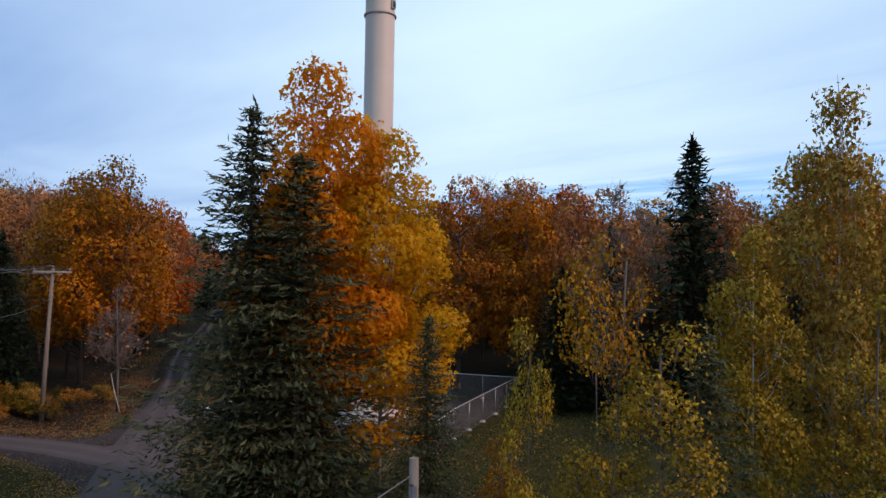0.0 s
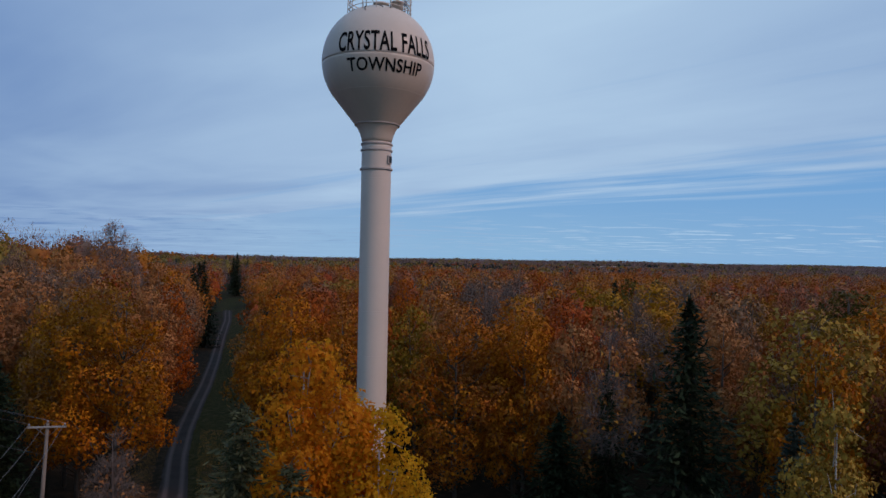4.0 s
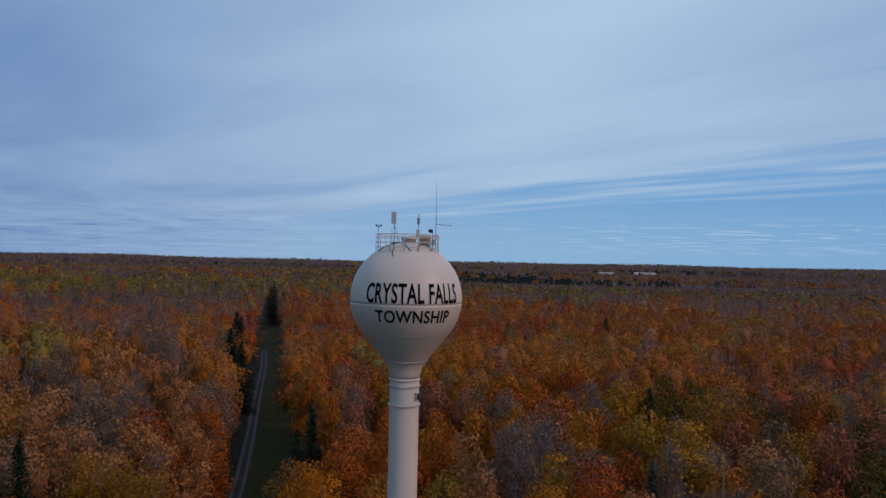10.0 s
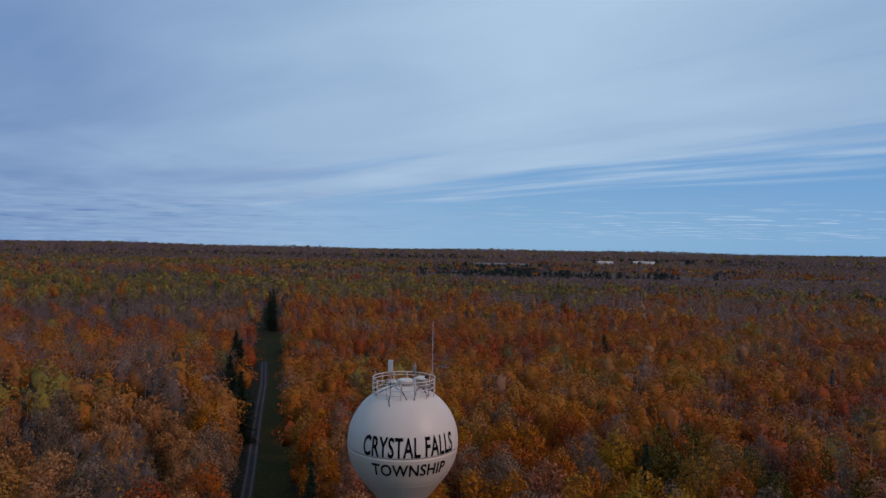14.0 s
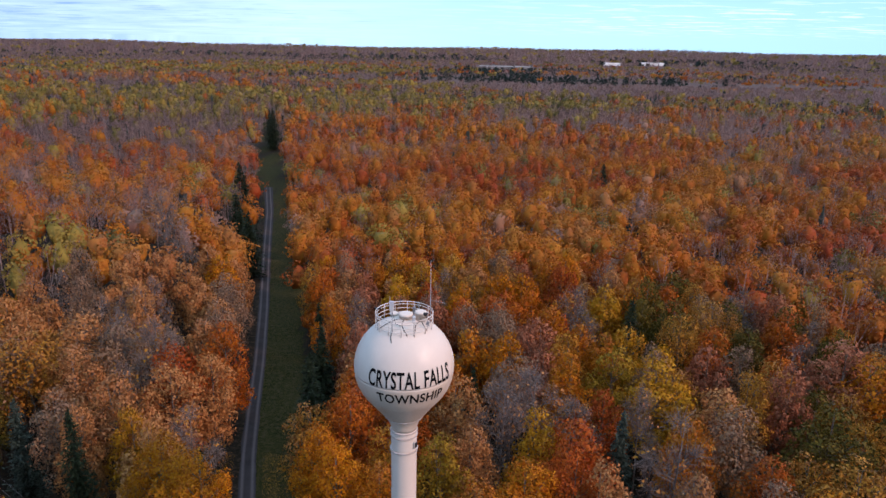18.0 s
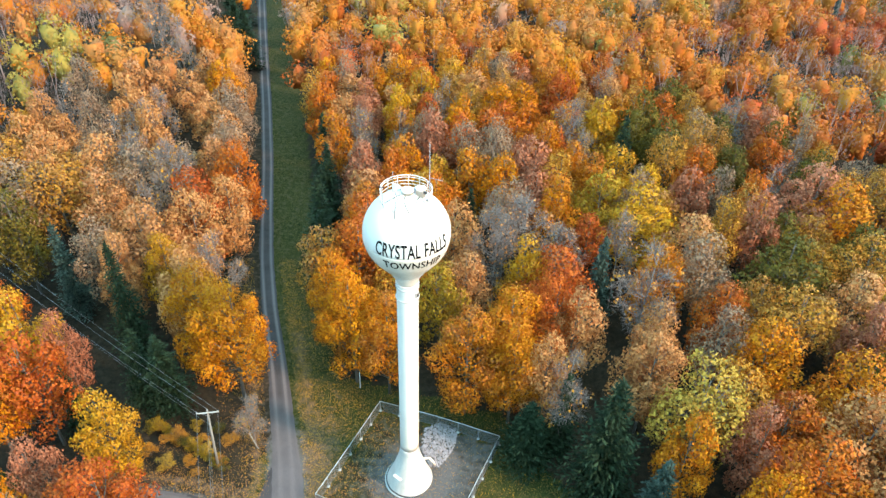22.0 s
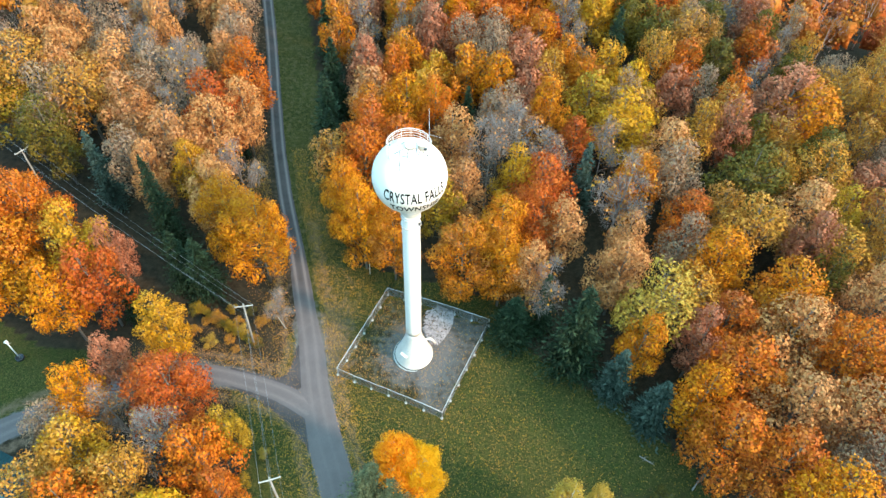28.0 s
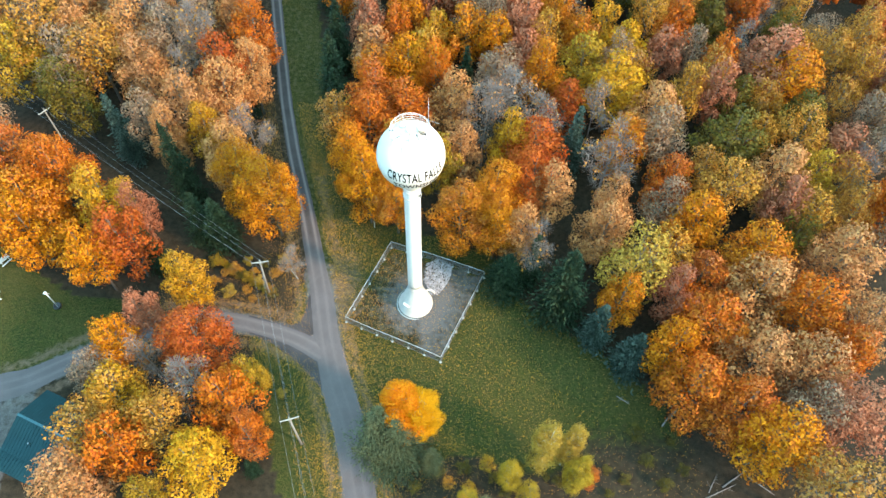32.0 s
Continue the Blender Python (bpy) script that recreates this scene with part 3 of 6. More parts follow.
def road_strip(name, line, lift, label, track=0.72, cells=14):
    """A strip of packed gravel with ragged edges; the track attribute marks its wheel tracks."""
    d = np.gradient(line[:, :2], axis=0)
    d /= np.linalg.norm(d, axis=1)[:, None]
    side = np.stack([d[:, 1], -d[:, 0]], 1)
    n_row = len(line)
    edge = np.array([[0.16 * noise.noise((i * 0.7, s * 9.0, lift)) + 0.22 * noise.noise((i * 0.13, s * 5.0, lift)) for i in range(n_row)] for s in (1, 2)])
    u = np.linspace(-1, 1, cells + 1)
    half = line[:, 2][:, None] / 2 * np.ones_like(u)[None]
    shift = np.where(u[None] > 0, edge[0][:, None], edge[1][:, None]) * (np.abs(u)[None] ** 3)
    w = u[None] * (half + shift)
    x = line[:, 0][:, None] + side[:, 0][:, None] * w
    y = line[:, 1][:, None] + side[:, 1][:, None] * w
    z = land(x, y) + lift + 0.035 * (1 - u[None] ** 2)
    z = np.where(np.abs(u)[None] > 0.99, z - lift - 0.03, z)
    ids = np.arange(x.size).reshape(x.shape)
    q = np.stack([ids[:-1, :-1], ids[:-1, 1:], ids[1:, 1:], ids[1:, :-1]], -1).reshape(-1, 4)
    me = array_mesh(name, np.stack([x, y, z], -1).reshape(-1, 3), q, ROAD, smooth=True)
    tr = np.exp(-((np.abs(w) - track) / 0.24) ** 2) * np.clip((5.2 - line[:, 2]) / 1.0, 0.25, 1)[:, None]
    used = np.clip((y - 54) / 14, 0, 1)  # packed evenly by the junction
    tr = tr * used + (0.5 + 0.22 * tr) * (1 - used)
    a = me.attributes.new("track", "FLOAT", "POINT")
    a.data.foreach_set("value", tr.ravel().astype(np.float32))
    return tagged(new(name, me), label, "road", kind="structure")


road_strip("road", MAIN_ROAD, 0.03, "grey gravel forest road with two pale wheel tracks")
road_strip("road_branch", BRANCH, 0.022, "grey gravel side road curving off between the trees")


def road_corner(name, outer, inner, label):
    """Gravel between the sweep of a turn and the middle lines of the two roads."""
    a, b2 = along(outer, 0.4), along(inner, 0.4)
    t = np.linspace(0, 1, 40)
    a = np.stack([np.interp(t, np.linspace(0, 1, len(a)), a[:, k]) for k in range(2)], 1)
    b2 = np.stack([np.interp(t, np.linspace(0, 1, len(b2)), b2[:, k]) for k in range(2)], 1)
    u = np.linspace(0, 1, 7)[None, :, None]
    wob = np.array([0.14 * noise.noise((k * 0.5, 3.3, len(outer))) for k in range(40)])
    p = a[:, None] * (1 - u) + b2[:, None] * u
    p = p + (a - b2)[:, None] / (np.linalg.norm(a - b2, axis=1)[:, None, None] + 1e-6) * (wob[:, None] * (1 - u[..., 0]))[..., None]
    z = np.where(u[..., 0] < 0.01, -0.01, 0.034) * np.ones(p.shape[:2])
    ids = np.arange(p.shape[0] * 7).reshape(-1, 7)
    q = np.stack([ids[:-1, :-1], ids[:-1, 1:], ids[1:, 1:], ids[1:, :-1]], -1).reshape(-1, 4)
    me = array_mesh(name, np.concatenate([p, z[..., None]], -1).reshape(-1, 3), q, ROAD, smooth=True)
    return tagged(new(name, me), label, "road", kind="structure")


road_corner("road_corner", [(-31.0, 43.4), (-26.0, 41.6), (-21.5, 38.5), (-17.6, 34.9), (-15.4, 30.6), (-13.2, 24.5)],
            [(-31.0, 44.8), (-26.2, 43.7), (-20.5, 41.6), (-16.6, 38.4), (-13.6, 32.0), (-11.2, 24.8)], "grey gravel sweep where the side road joins")
road_corner("road_corner_north", [(-30.5, 46.2), (-26.5, 45.5), (-24.0, 44.9), (-22.6, 45.4), (-22.0, 47.6), (-21.8, 51.0)],
            [(-30.5, 44.7), (-26.2, 43.7), (-21.5, 42.2), (-19.4, 44.0), (-19.4, 47.4), (-20.1, 51.5)], "grey gravel sweep where the side road joins")

# ---- water tower ----
tower = thing("water_tower", (*TOWER, 0), "cream white ball-topped water tower with black lettering on a slim shaft", "water tower")
SPHERE_Z, SPHERE_R, SHAFT_R = 36.63, 3.97, 1.05
FOOT_Z = 0.62
part("foundation", lathe([(2.98, FOOT_Z - 0.5), (2.98, FOOT_Z + 0.08), (2.92, FOOT_Z + 0.12), (2.0, FOOT_Z + 0.12)], 64), CONCRETE, tower, "pale concrete ring under the flared foot")
bell = [(2.72, FOOT_Z + 0.12), (2.72, FOOT_Z + 0.2), (2.68, FOOT_Z + 0.28)]
bell += [(SHAFT_R + (2.66 - SHAFT_R) * (1 - q) ** 1.32, FOOT_Z + 0.3 + 5.5 * q) for q in np.linspace(0.02, 0.985, 22)] + [(SHAFT_R, 6.7)]
# shading of the flare comes from its darker, streaky paint
part("flared_foot", lathe(bell, 64), FOOT_PAINT, tower, "flared steel foot with its greyish shading painted in")
part("foot_ring", lathe([(2.70, FOOT_Z + 0.12), (2.86, FOOT_Z + 0.12), (2.86, FOOT_Z + 0.18), (2.70, FOOT_Z + 0.18)], 64, False, False), DARK_METAL, tower, "dark bolted base flange")
for k in range(24):
    a = 2 * math.pi * k / 24
    part("anchor_bolt", lathe([(0.035, 0.18), (0.035, 0.27), (0.02, 0.3)], 6), DARK_METAL, tower).location = (2.79 * math.cos(a), 2.79 * math.sin(a), FOOT_Z)
part("foot_seam", lathe([(1.13, FOOT_Z + 5.3), (1.16, FOOT_Z + 5.33), (1.14, FOOT_Z + 5.4)], 64, True, False), SEAM_PAINT, tower)
part("shaft", lathe([(SHAFT_R, 6.7)] + [(SHAFT_R, z) for z in np.linspace(7.5, 30.6, 20)] + [(SHAFT_R, 31.0)], 64), TOWER_PAINT, tower)
for z in (9.8, 12.9, 16.0, 19.1, 22.2, 25.3, 28.4):
    part("weld_seam", lathe([(SHAFT_R, z - 0.03), (SHAFT_R + 0.006, z - 0.015), (SHAFT_R + 0.006, z + 0.015), (SHAFT_R, z + 0.03)], 64, True, False), TOWER_PAINT, tower)
for z, r in ((29.1, 1.16), (30.43, 1.13), (30.87, 1.13)):
    part("shaft_ring", lathe([(SHAFT_R - 0.03, z - 0.06), (r, z - 0.05), (r, z + 0.05), (SHAFT_R - 0.03, z + 0.06)], 64, False, False), SEAM_PAINT, tower, "rust-streaked stiffening ring")
# neck, cone and ball
low_z = SPHERE_Z - SPHERE_R * math.cos(radians(52))
tank = [(SHAFT_R, 31.0), (1.10, 31.25), (1.20, 31.6), (1.36, 31.95), (1.56, 32.22)]
tank += [(1.56 + (SPHERE_R * math.sin(radians(52)) - 1.56) * s, 32.22 + (low_z - 32.22) * s) for s in np.linspace(0.12, 0.94, 8)]
tank += [(SPHERE_R * math.sin(a), SPHERE_Z - SPHERE_R * math.cos(a)) for a in np.radians(np.linspace(52, 86, 16))]
# the bowl's darker paint carries its shading below the seam
part("tank_bowl", lathe(tank, 96), SHADED_TAN_PAINT, tower, "lower half of the tank, faintly stained tan, with its underside shade in the colour")
part("tank_dome", lathe([(SPHERE_R * math.sin(a), SPHERE_Z - SPHERE_R * math.cos(a)) for a in np.radians(np.linspace(86, 179.2, 38))], 96), TOWER_PAINT, tower)
for a in (53, 86, 108):
    r, z = SPHERE_R * math.sin(radians(a)), SPHERE_Z - SPHERE_R * math.cos(radians(a))
    part("tank_seam", lathe([(r - 0.008, z - 0.02), (r + 0.004, z - 0.008), (r + 0.004, z + 0.008), (r - 0.008, z + 0.02)], 96, True, False), SHADED_TAN_PAINT if a < 90 else TOWER_PAINT, tower)
part("neck_seam", lathe([(1.53, 32.18), (1.60, 32.19), (1.62, 32.27), (1.58, 32.29)], 72, False, False), SEAM_PAINT, tower)


def ball_point(lon, lat, r):
    """lon: degrees from the tower's south face, to the east."""
    a, e = radians(lon), radians(lat)
    return Vector((r * math.cos(e) * math.sin(a), -r * math.cos(e) * math.cos(a), SPHERE_Z + r * math.sin(e)))


def lettering(words, lon0, span, lat_lo, lat_hi):
    curve = bpy.data.curves.new("words", "FONT")
    curve.body, curve.resolution_u, curve.space_character, curve.offset = words, 4, 1.06, 0.02
    holder = new("words", curve)
    bpy.context.view_layer.update()
    me = bpy.data.meshes.new_from_object(holder.evaluated_get(bpy.context.evaluated_depsgraph_get()))
    bpy.data.objects.remove(holder)
    bpy.data.curves.remove(curve)
    bm = bmesh.new()
    bm.from_mesh(me)
    bpy.data.meshes.remove(me)
    bmesh.ops.remove_doubles(bm, verts=bm.verts, dist=1e-5)
    xs, ys = [v.co.x for v in bm.verts], [v.co.y for v in bm.verts]
    x0, x1, y0, y1 = min(xs), max(xs), min(ys), max(ys)
    bmesh.ops.triangulate(bm, faces=bm.faces)
    for _ in range(2):
        long = [e for e in bm.edges if e.calc_length() > 0.14]
        bmesh.ops.subdivide_edges(bm, edges=long, cuts=1)
        bmesh.ops.triangulate(bm, faces=[f for f in bm.faces if len(f.verts) > 3])
    seen = set()
    for start in list(bm.verts):
        if start in seen:
            continue
        island, todo = [], [start]
        seen.add(start)
        while todo:
            v = todo.pop()
            island.append(v)
            for e in v.link_edges:
                o = e.other_vert(v)
                if o not in seen:
                    seen.add(o)
                    todo.append(o)
        glyph, where = bmesh.new(), {}
        for v in island:
            lon = lon0 + ((v.co.x - x0) / (x1 - x0) - 0.5) * span
            lat = lat_lo + (v.co.y - y0) / (y1 - y0) * (lat_hi - lat_lo)
            where[v] = glyph.verts.new(ball_point(lon, lat, SPHERE_R + 0.03))
        for f in {f for v in island for f in v.link_faces}:
            try:
                glyph.faces.new([where[v] for v in f.verts])
            except ValueError:
                pass
        part("letter", glyph, LETTER, tower, "black painted letter")
    bm.free()


lettering("CRYSTAL FALLS", 14.4, 101.0, -2.6, 17.2)
lettering("TOWNSHIP", 14.0, 80.0, -21.6, -8.9)

# railing and what stands on the crown of the ball
RAIL_R = 2.24
rail_z = SPHERE_Z + math.sqrt(SPHERE_R ** 2 - RAIL_R ** 2)
for h in (0.32, 0.66, 1.0, 1.22):
    ring = [(RAIL_R * math.cos(a), RAIL_R * math.sin(a), rail_z + h) for a in np.linspace(0, 2 * math.pi, 49)[:-1]]
    part("rail", tube(ring, 0.026 if h < 1.2 else 0.034, 6, None, True), RAIL_PAINT, tower, "thin pale steel rail")
for k in range(14):
    a = 2 * math.pi * (k + 0.5) / 14
    part("rail_post", tube([(RAIL_R * math.cos(a), RAIL_R * math.sin(a), rail_z - 0.08), (RAIL_R * math.cos(a), RAIL_R * math.sin(a), rail_z + 1.23)], 0.03, 6), RAIL_PAINT, tower)


def on_ball(x, y):
    return SPHERE_Z + math.sqrt(max(0, SPHERE_R ** 2 - x * x - y * y))


for x, y, r, h, name in ((0.1, 0.1, 0.52, 0.34, "hatch"), (1.25, 0.2, 0.42, 0.72, "vent_hood"), (-0.9, 0.9, 0.3, 0.25, "hatch")):
    z = on_ball(x, y) - 0.12
    ob = part(name, lathe([(r, 0), (r, h), (r + 0.07, h), (r + 0.07, h + 0.1), (r * 0.9, h + 0.16)], 28), TOWER_PAINT, tower, "round steel roof " + name.replace("_", " "))
    ob.location = (x, y, z)


for run in ([(0.0, -0.45), (-0.15, -1.0), (0.1, -1.6), (0.45, -2.15)], [(1.2, -0.2), (0.95, -0.9), (1.0, -1.6), (0.92, -2.0)], [(-0.75, -1.75), (-0.85, -2.1), (-0.7, -2.6)], [(-1.9, -1.0), (-1.2, -0.7), (-0.5, -0.3)], [(1.85, -1.0), (1.5, -0.5), (1.35, -0.1)]):
    fine_run = along(run, 0.12)
    part("cable", tube([(x, y, on_ball(x, y) + 0.03) for x, y in fine_run], 0.03, 5), DARK_METAL, tower, "black cable lying over the dome")


def mast(x, y, top, name, r=0.03):
    z = on_ball(x, y) - 0.05
    return part(name, tube([(x, y, z), (x, y, top)], r, 6), GALV, tower)


m1 = mast(-0.75, -1.75, 42.20, "antenna_mast", 0.035)
part("panel_antenna", block((0.34, 0.14, 0.82), (-0.78, -1.83, 42.25), (0, 0, 0), 0.03), WHITE_PLASTIC, m1, "pale panel antenna")
part("cable", tube([(-0.72, -1.72, 41.70), (-0.5, -1.7, 40.80), (-0.2, -1.2, on_ball(-0.2, -1.2) + 0.02)], 0.02, 5), DARK_METAL, m1)
m2 = mast(-1.95, -1.05, 41.75, "wind_gauge_mast", 0.022)
part("cross_bar", tube([(-2.1, -1.05, 41.65), (-1.8, -1.05, 41.65)], 0.014, 5), GALV, m2)
for dx in (-0.15, 0.15):
    part("wind_cup", lathe([(0.03, 0), (0.08, 0.05), (0.085, 0.12), (0.06, 0.13)], 10), DARK_METAL, m2).location = (-1.95 + dx, -1.05, 41.66)
mast(-1.35, 1.7, 41.70, "short_aerial", 0.018)
m3 = mast(0.92, -1.7, 42.50, "antenna_mast", 0.035)
part("radio_unit", block((0.2, 0.16, 0.42), (0.92, -1.8, 42.05), (0, 0, 0), 0.03), GALV, m3)
part("radio_unit", block((0.24, 0.2, 0.5), (0.9, -1.8, 41.20), (0, 0, 0), 0.03), WHITE_PLASTIC, m3)
m4 = mast(1.98, 0.55, 42.20, "whip_mast", 0.035)
part("whip_aerial", tube([(1.98, 0.6, 41.80), (1.98, 0.6, 43.20), (1.97, 0.6, 45.20)], [0.03, 0.024, 0.012], 6), WHITE_PLASTIC, m4)
part("yagi_boom", tube([(2.05, 0.5, 41.95), (3.2, 0.2, 41.85)], 0.018, 5), GALV, m4)
for s in (0.35, 0.6, 0.85):
    part("yagi_element", tube([(2.05 + 1.15 * s, 0.5 - 0.3 * s, 41.75), (2.05 + 1.15 * s, 0.5 - 0.3 * s, 42.10)], 0.008, 4), GALV, m4)
m5 = mast(1.85, -1.0, 41.50, "camera_mast", 0.03)
part("camera_housing", block((0.3, 0.2, 0.24), (1.72, -1.05, 41.40), (0, 15, 20), 0.04), DARK_METAL, m5, "black camera housing")
part("equipment_box", block((0.22, 0.2, 0.36), (1.9, -1.02, 40.60), (0, 0, 0), 0.02), GALV, m5)

# a manhole on the shaft ring, an access door and an overflow pipe on the foot
a = radians(-30)
box = part("shaft_manhole", block((0.16, 0.42, 0.6), (SHAFT_R + 0.06, 0, 29.75), (0, 0, 0), 0.03), SEAM_PAINT, tower)
box.rotation_euler = (0, 0, a)
part("manhole_cover", block((0.05, 0.30, 0.44), (SHAFT_R + 0.16, 0, 29.75), (0, 0, 0), 0.02), DARK_METAL, box)
door = part("access_door", block((0.3, 1.0, 1.9), (2.05, 0, FOOT_Z + 1.2), (0, -17, 0), 0.03), TOWER_PAINT, tower, "white steel access door box on the foot")
door.rotation_euler = (0, 0, radians(-128))
part("door_hood", block((0.62, 1.1, 0.06), (1.95, 0, FOOT_Z + 2.2), (0, 8, 0), 0.015), TOWER_PAINT, door)
part("door_handle", block((0.08, 0.04, 0.2), (2.24, 0.33, FOOT_Z + 1.1), (0, -17, 0), 0.01), DARK_METAL, door)
vent = part("foot_vent", block((0.1, 0.3, 0.3), (1.62, 0, FOOT_Z + 3.1), (0, -18, 0), 0.02), DARK_METAL, tower)
vent.rotation_euler = (0, 0, radians(-112))
part("overflow_pipe", tube([(1.3, 0.8, FOOT_Z + 2.6), (2.2, 1.35, FOOT_Z + 2.2), (2.7, 1.65, FOOT_Z + 1.0), (2.9, 1.8, FOOT_Z + 0.2)], 0.14, 10), TOWER_PAINT, tower)

# ---- fence round the yard ----
FENCE_H = 1.85
fence = thing("chain_link_fence", (0, 0, 0), "grey chain-link fence on steel posts round the tower yard", "fence")
post_bm = tube([(0, 0, -0.05), (0, 0, FENCE_H + 0.05)], 0.035, 8)
post_me = bpy.data.meshes.new("post")
post_bm.to_mesh(post_me)
post_bm.free()
post_me.materials.append(GALV)
foot_bm = lathe([(0.2, -0.05), (0.2, 0.07), (0.15, 0.11), (0.03, 0.12)], 12)
foot_me = bpy.data.meshes.new("footing")
foot_bm.to_mesh(foot_me)
foot_bm.free()
foot_me.materials.append(CONCRETE)


def wire_panel(length):
    """Chain-link of slanting wires between two posts, as thin flat wires standing upright."""
    vs, qs = [], []
    h0, h1, w, step = 0.06, FENCE_H, 0.011, 0.11
    for sign in (1, -1):
        c = -FENCE_H
        while c < length + FENCE_H:
            x_lo, x_hi = (c, c + (h1 - h0)) if sign > 0 else (c + (h1 - h0), c)
            t0, t1 = 0.0, 1.0
            dx = x_hi - x_lo
            for bound, side in ((0.0, 1), (length, -1)):
                f0, f1 = side * (x_lo - bound), side * (x_hi - bound)
                if f0 < 0 and f1 < 0:
                    t0, t1 = 1, 0
                elif f0 < 0:
                    t0 = max(t0, f0 / (f0 - f1))
                elif f1 < 0:
                    t1 = min(t1, f0 / (f0 - f1))
            if t1 - t0 > 0.02:
                k = len(vs)
                for t2 in (t0, t1):
                    x, z = x_lo + dx * t2, h0 + (h1 - h0) * t2
                    vs += [(x - w, 0.004 * sign, z), (x + w, 0.004 * sign, z)]
                qs.append((k, k + 1, k + 3, k + 2))
            c += step
    return vs, qs


for (x0, y0), (x1, y1) in zip(FENCE, FENCE[1:] + FENCE[:1]):
    length, turn = math.hypot(x1 - x0, y1 - y0), math.atan2(y1 - y0, x1 - x0)
    count = 6
    vs, qs = wire_panel(length / count)
    panel_me = array_mesh("wire_mesh", vs, qs, WIRE_GREY)
    for k in range(count):
        s = k / count
        x, y = x0 + (x1 - x0) * s, y0 + (y1 - y0) * s
        ob = part("post", post_me, None, fence)
        gz0, gz1 = float(land(x, y)), float(land(x + (x1 - x0) / count, y + (y1 - y0) / count))
        ob.location = (x, y, gz0)
        ob = part("footing", foot_me, None, fence)
        ob.location = (x, y, gz0)
        ob = part("wire_mesh", panel_me, None, fence)
        ob.matrix_basis = pose(x, y, gz0, 0, -math.degrees(math.atan2(gz1 - gz0, length / count)), math.degrees(turn))
    run = [(x0 + (x1 - x0) * k / count, y0 + (y1 - y0) * k / count) for k in range(count + 1)]
    part("top_rail", tube([(x, y, float(land(x, y)) + FENCE_H) for x, y in run], 0.034, 8), PALE_GALV, fence)
    part("bottom_wire", tube([(x, y, float(land(x, y)) + 0.06) for x, y in run], 0.01, 4), GALV, fence)

# ---- bed of pale stones by the tower's foot ----
BED = [(-2.4, 51.4), (-3.7, 54.1), (-3.4, 57.1), (-1.4, 58.1), (0.8, 57.1), (0.6, 54.5), (-0.4, 52.5), (-1.2, 51.2)]
rock = bmesh.new()
bmesh.ops.create_icosphere(rock, subdivisions=1, radius=1)
rock.verts.ensure_lookup_table()
rock_v = np.array([v.co for v in rock.verts])
rock_f = np.array([[v.index for v in f.verts] for f in rock.faces])
rock.free()
pieces = []
bx, by = rng.uniform(-4.2, 1.0, 3600), rng.uniform(51, 59, 3600)
keep = inside(bx, by, BED)
for x, y in list(zip(bx[keep], by[keep]))[:1150]:
    s = rng.uniform(0.06, 0.14)
    v = rock_v * rng.uniform(0.75, 1.25, rock_v.shape) * s * np.array([1.2, 1, 0.75])
    ang = rng.uniform(0, 6.3)
    v = v @ np.array([[math.cos(ang), -math.sin(ang), 0], [math.sin(ang), math.cos(ang), 0], [0, 0, 1]])
    pieces.append((v + [x, y, float(land(x, y)) + s * 0.45 + rng.uniform(0, 0.08)], rock_f))
v, q = joined(pieces)
tagged(new("stone_bed", array_mesh("stone_bed", v, q, STONE)), "bed of pale broken stones beside the tower foot", "stones", kind="stuff")

# ---- power poles and wires ----
def power_pole(x, y, height, turn, lean=(0, 0), arm=2.5):
    p = thing("utility_pole", (x, y, float(land(x, y))), "weathered wooden utility pole with a bleached crossarm", "utility pole", "poles of the power line")
    lx, ly = lean
    part("pole", tube([(0, 0, -0.3), (lx * 0.3, ly * 0.3, height * 0.35), (lx, ly, height)], [0.17, 0.15, 0.11], 12), POLE_WOOD, p)
    ca, sa = math.cos(radians(turn)), math.sin(radians(turn))
    part("crossarm", block((arm, 0.11, 0.13), (lx + 0.14 * sa, ly - 0.14 * ca, height - 0.25), (0, 0, turn), 0.012), CROSSARM, p)
    for side in (-1, 1):
        part("brace", tube([(lx + side * 0.7 * ca + 0.14 * sa, ly + side * 0.7 * sa - 0.14 * ca, height - 0.32), (lx, ly, height - 1.0)], 0.02, 5), GALV, p)
    tops = []
    for s in (-0.46, 0.0, 0.46):
        ox, oy = lx + s * arm * ca + 0.14 * sa, ly + s * arm * sa - 0.14 * ca
        hz = height - 0.18 if s else height + 0.02
        if not s:
            ox, oy = lx, ly
        ins = part("insulator", lathe([(0.03, 0), (0.03, 0.05), (0.075, 0.06), (0.06, 0.1), (0.075, 0.12), (0.045, 0.18)], 10), CERAMIC, p)
        ins.location = (ox, oy, hz)
        tops.append(Vector((x + ox, y + oy, p.location.z + hz + 0.18)))
    part("neutral_bracket", block((0.12, 0.12, 0.2), (lx * 0.8, ly * 0.8 - 0.14, height - 2.2), (0, 0, turn), 0.02), GALV, p)
    tops.append(Vector((x + lx * 0.8, y + ly * 0.8 - 0.2, p.location.z + height - 2.2)))
    return p, tops


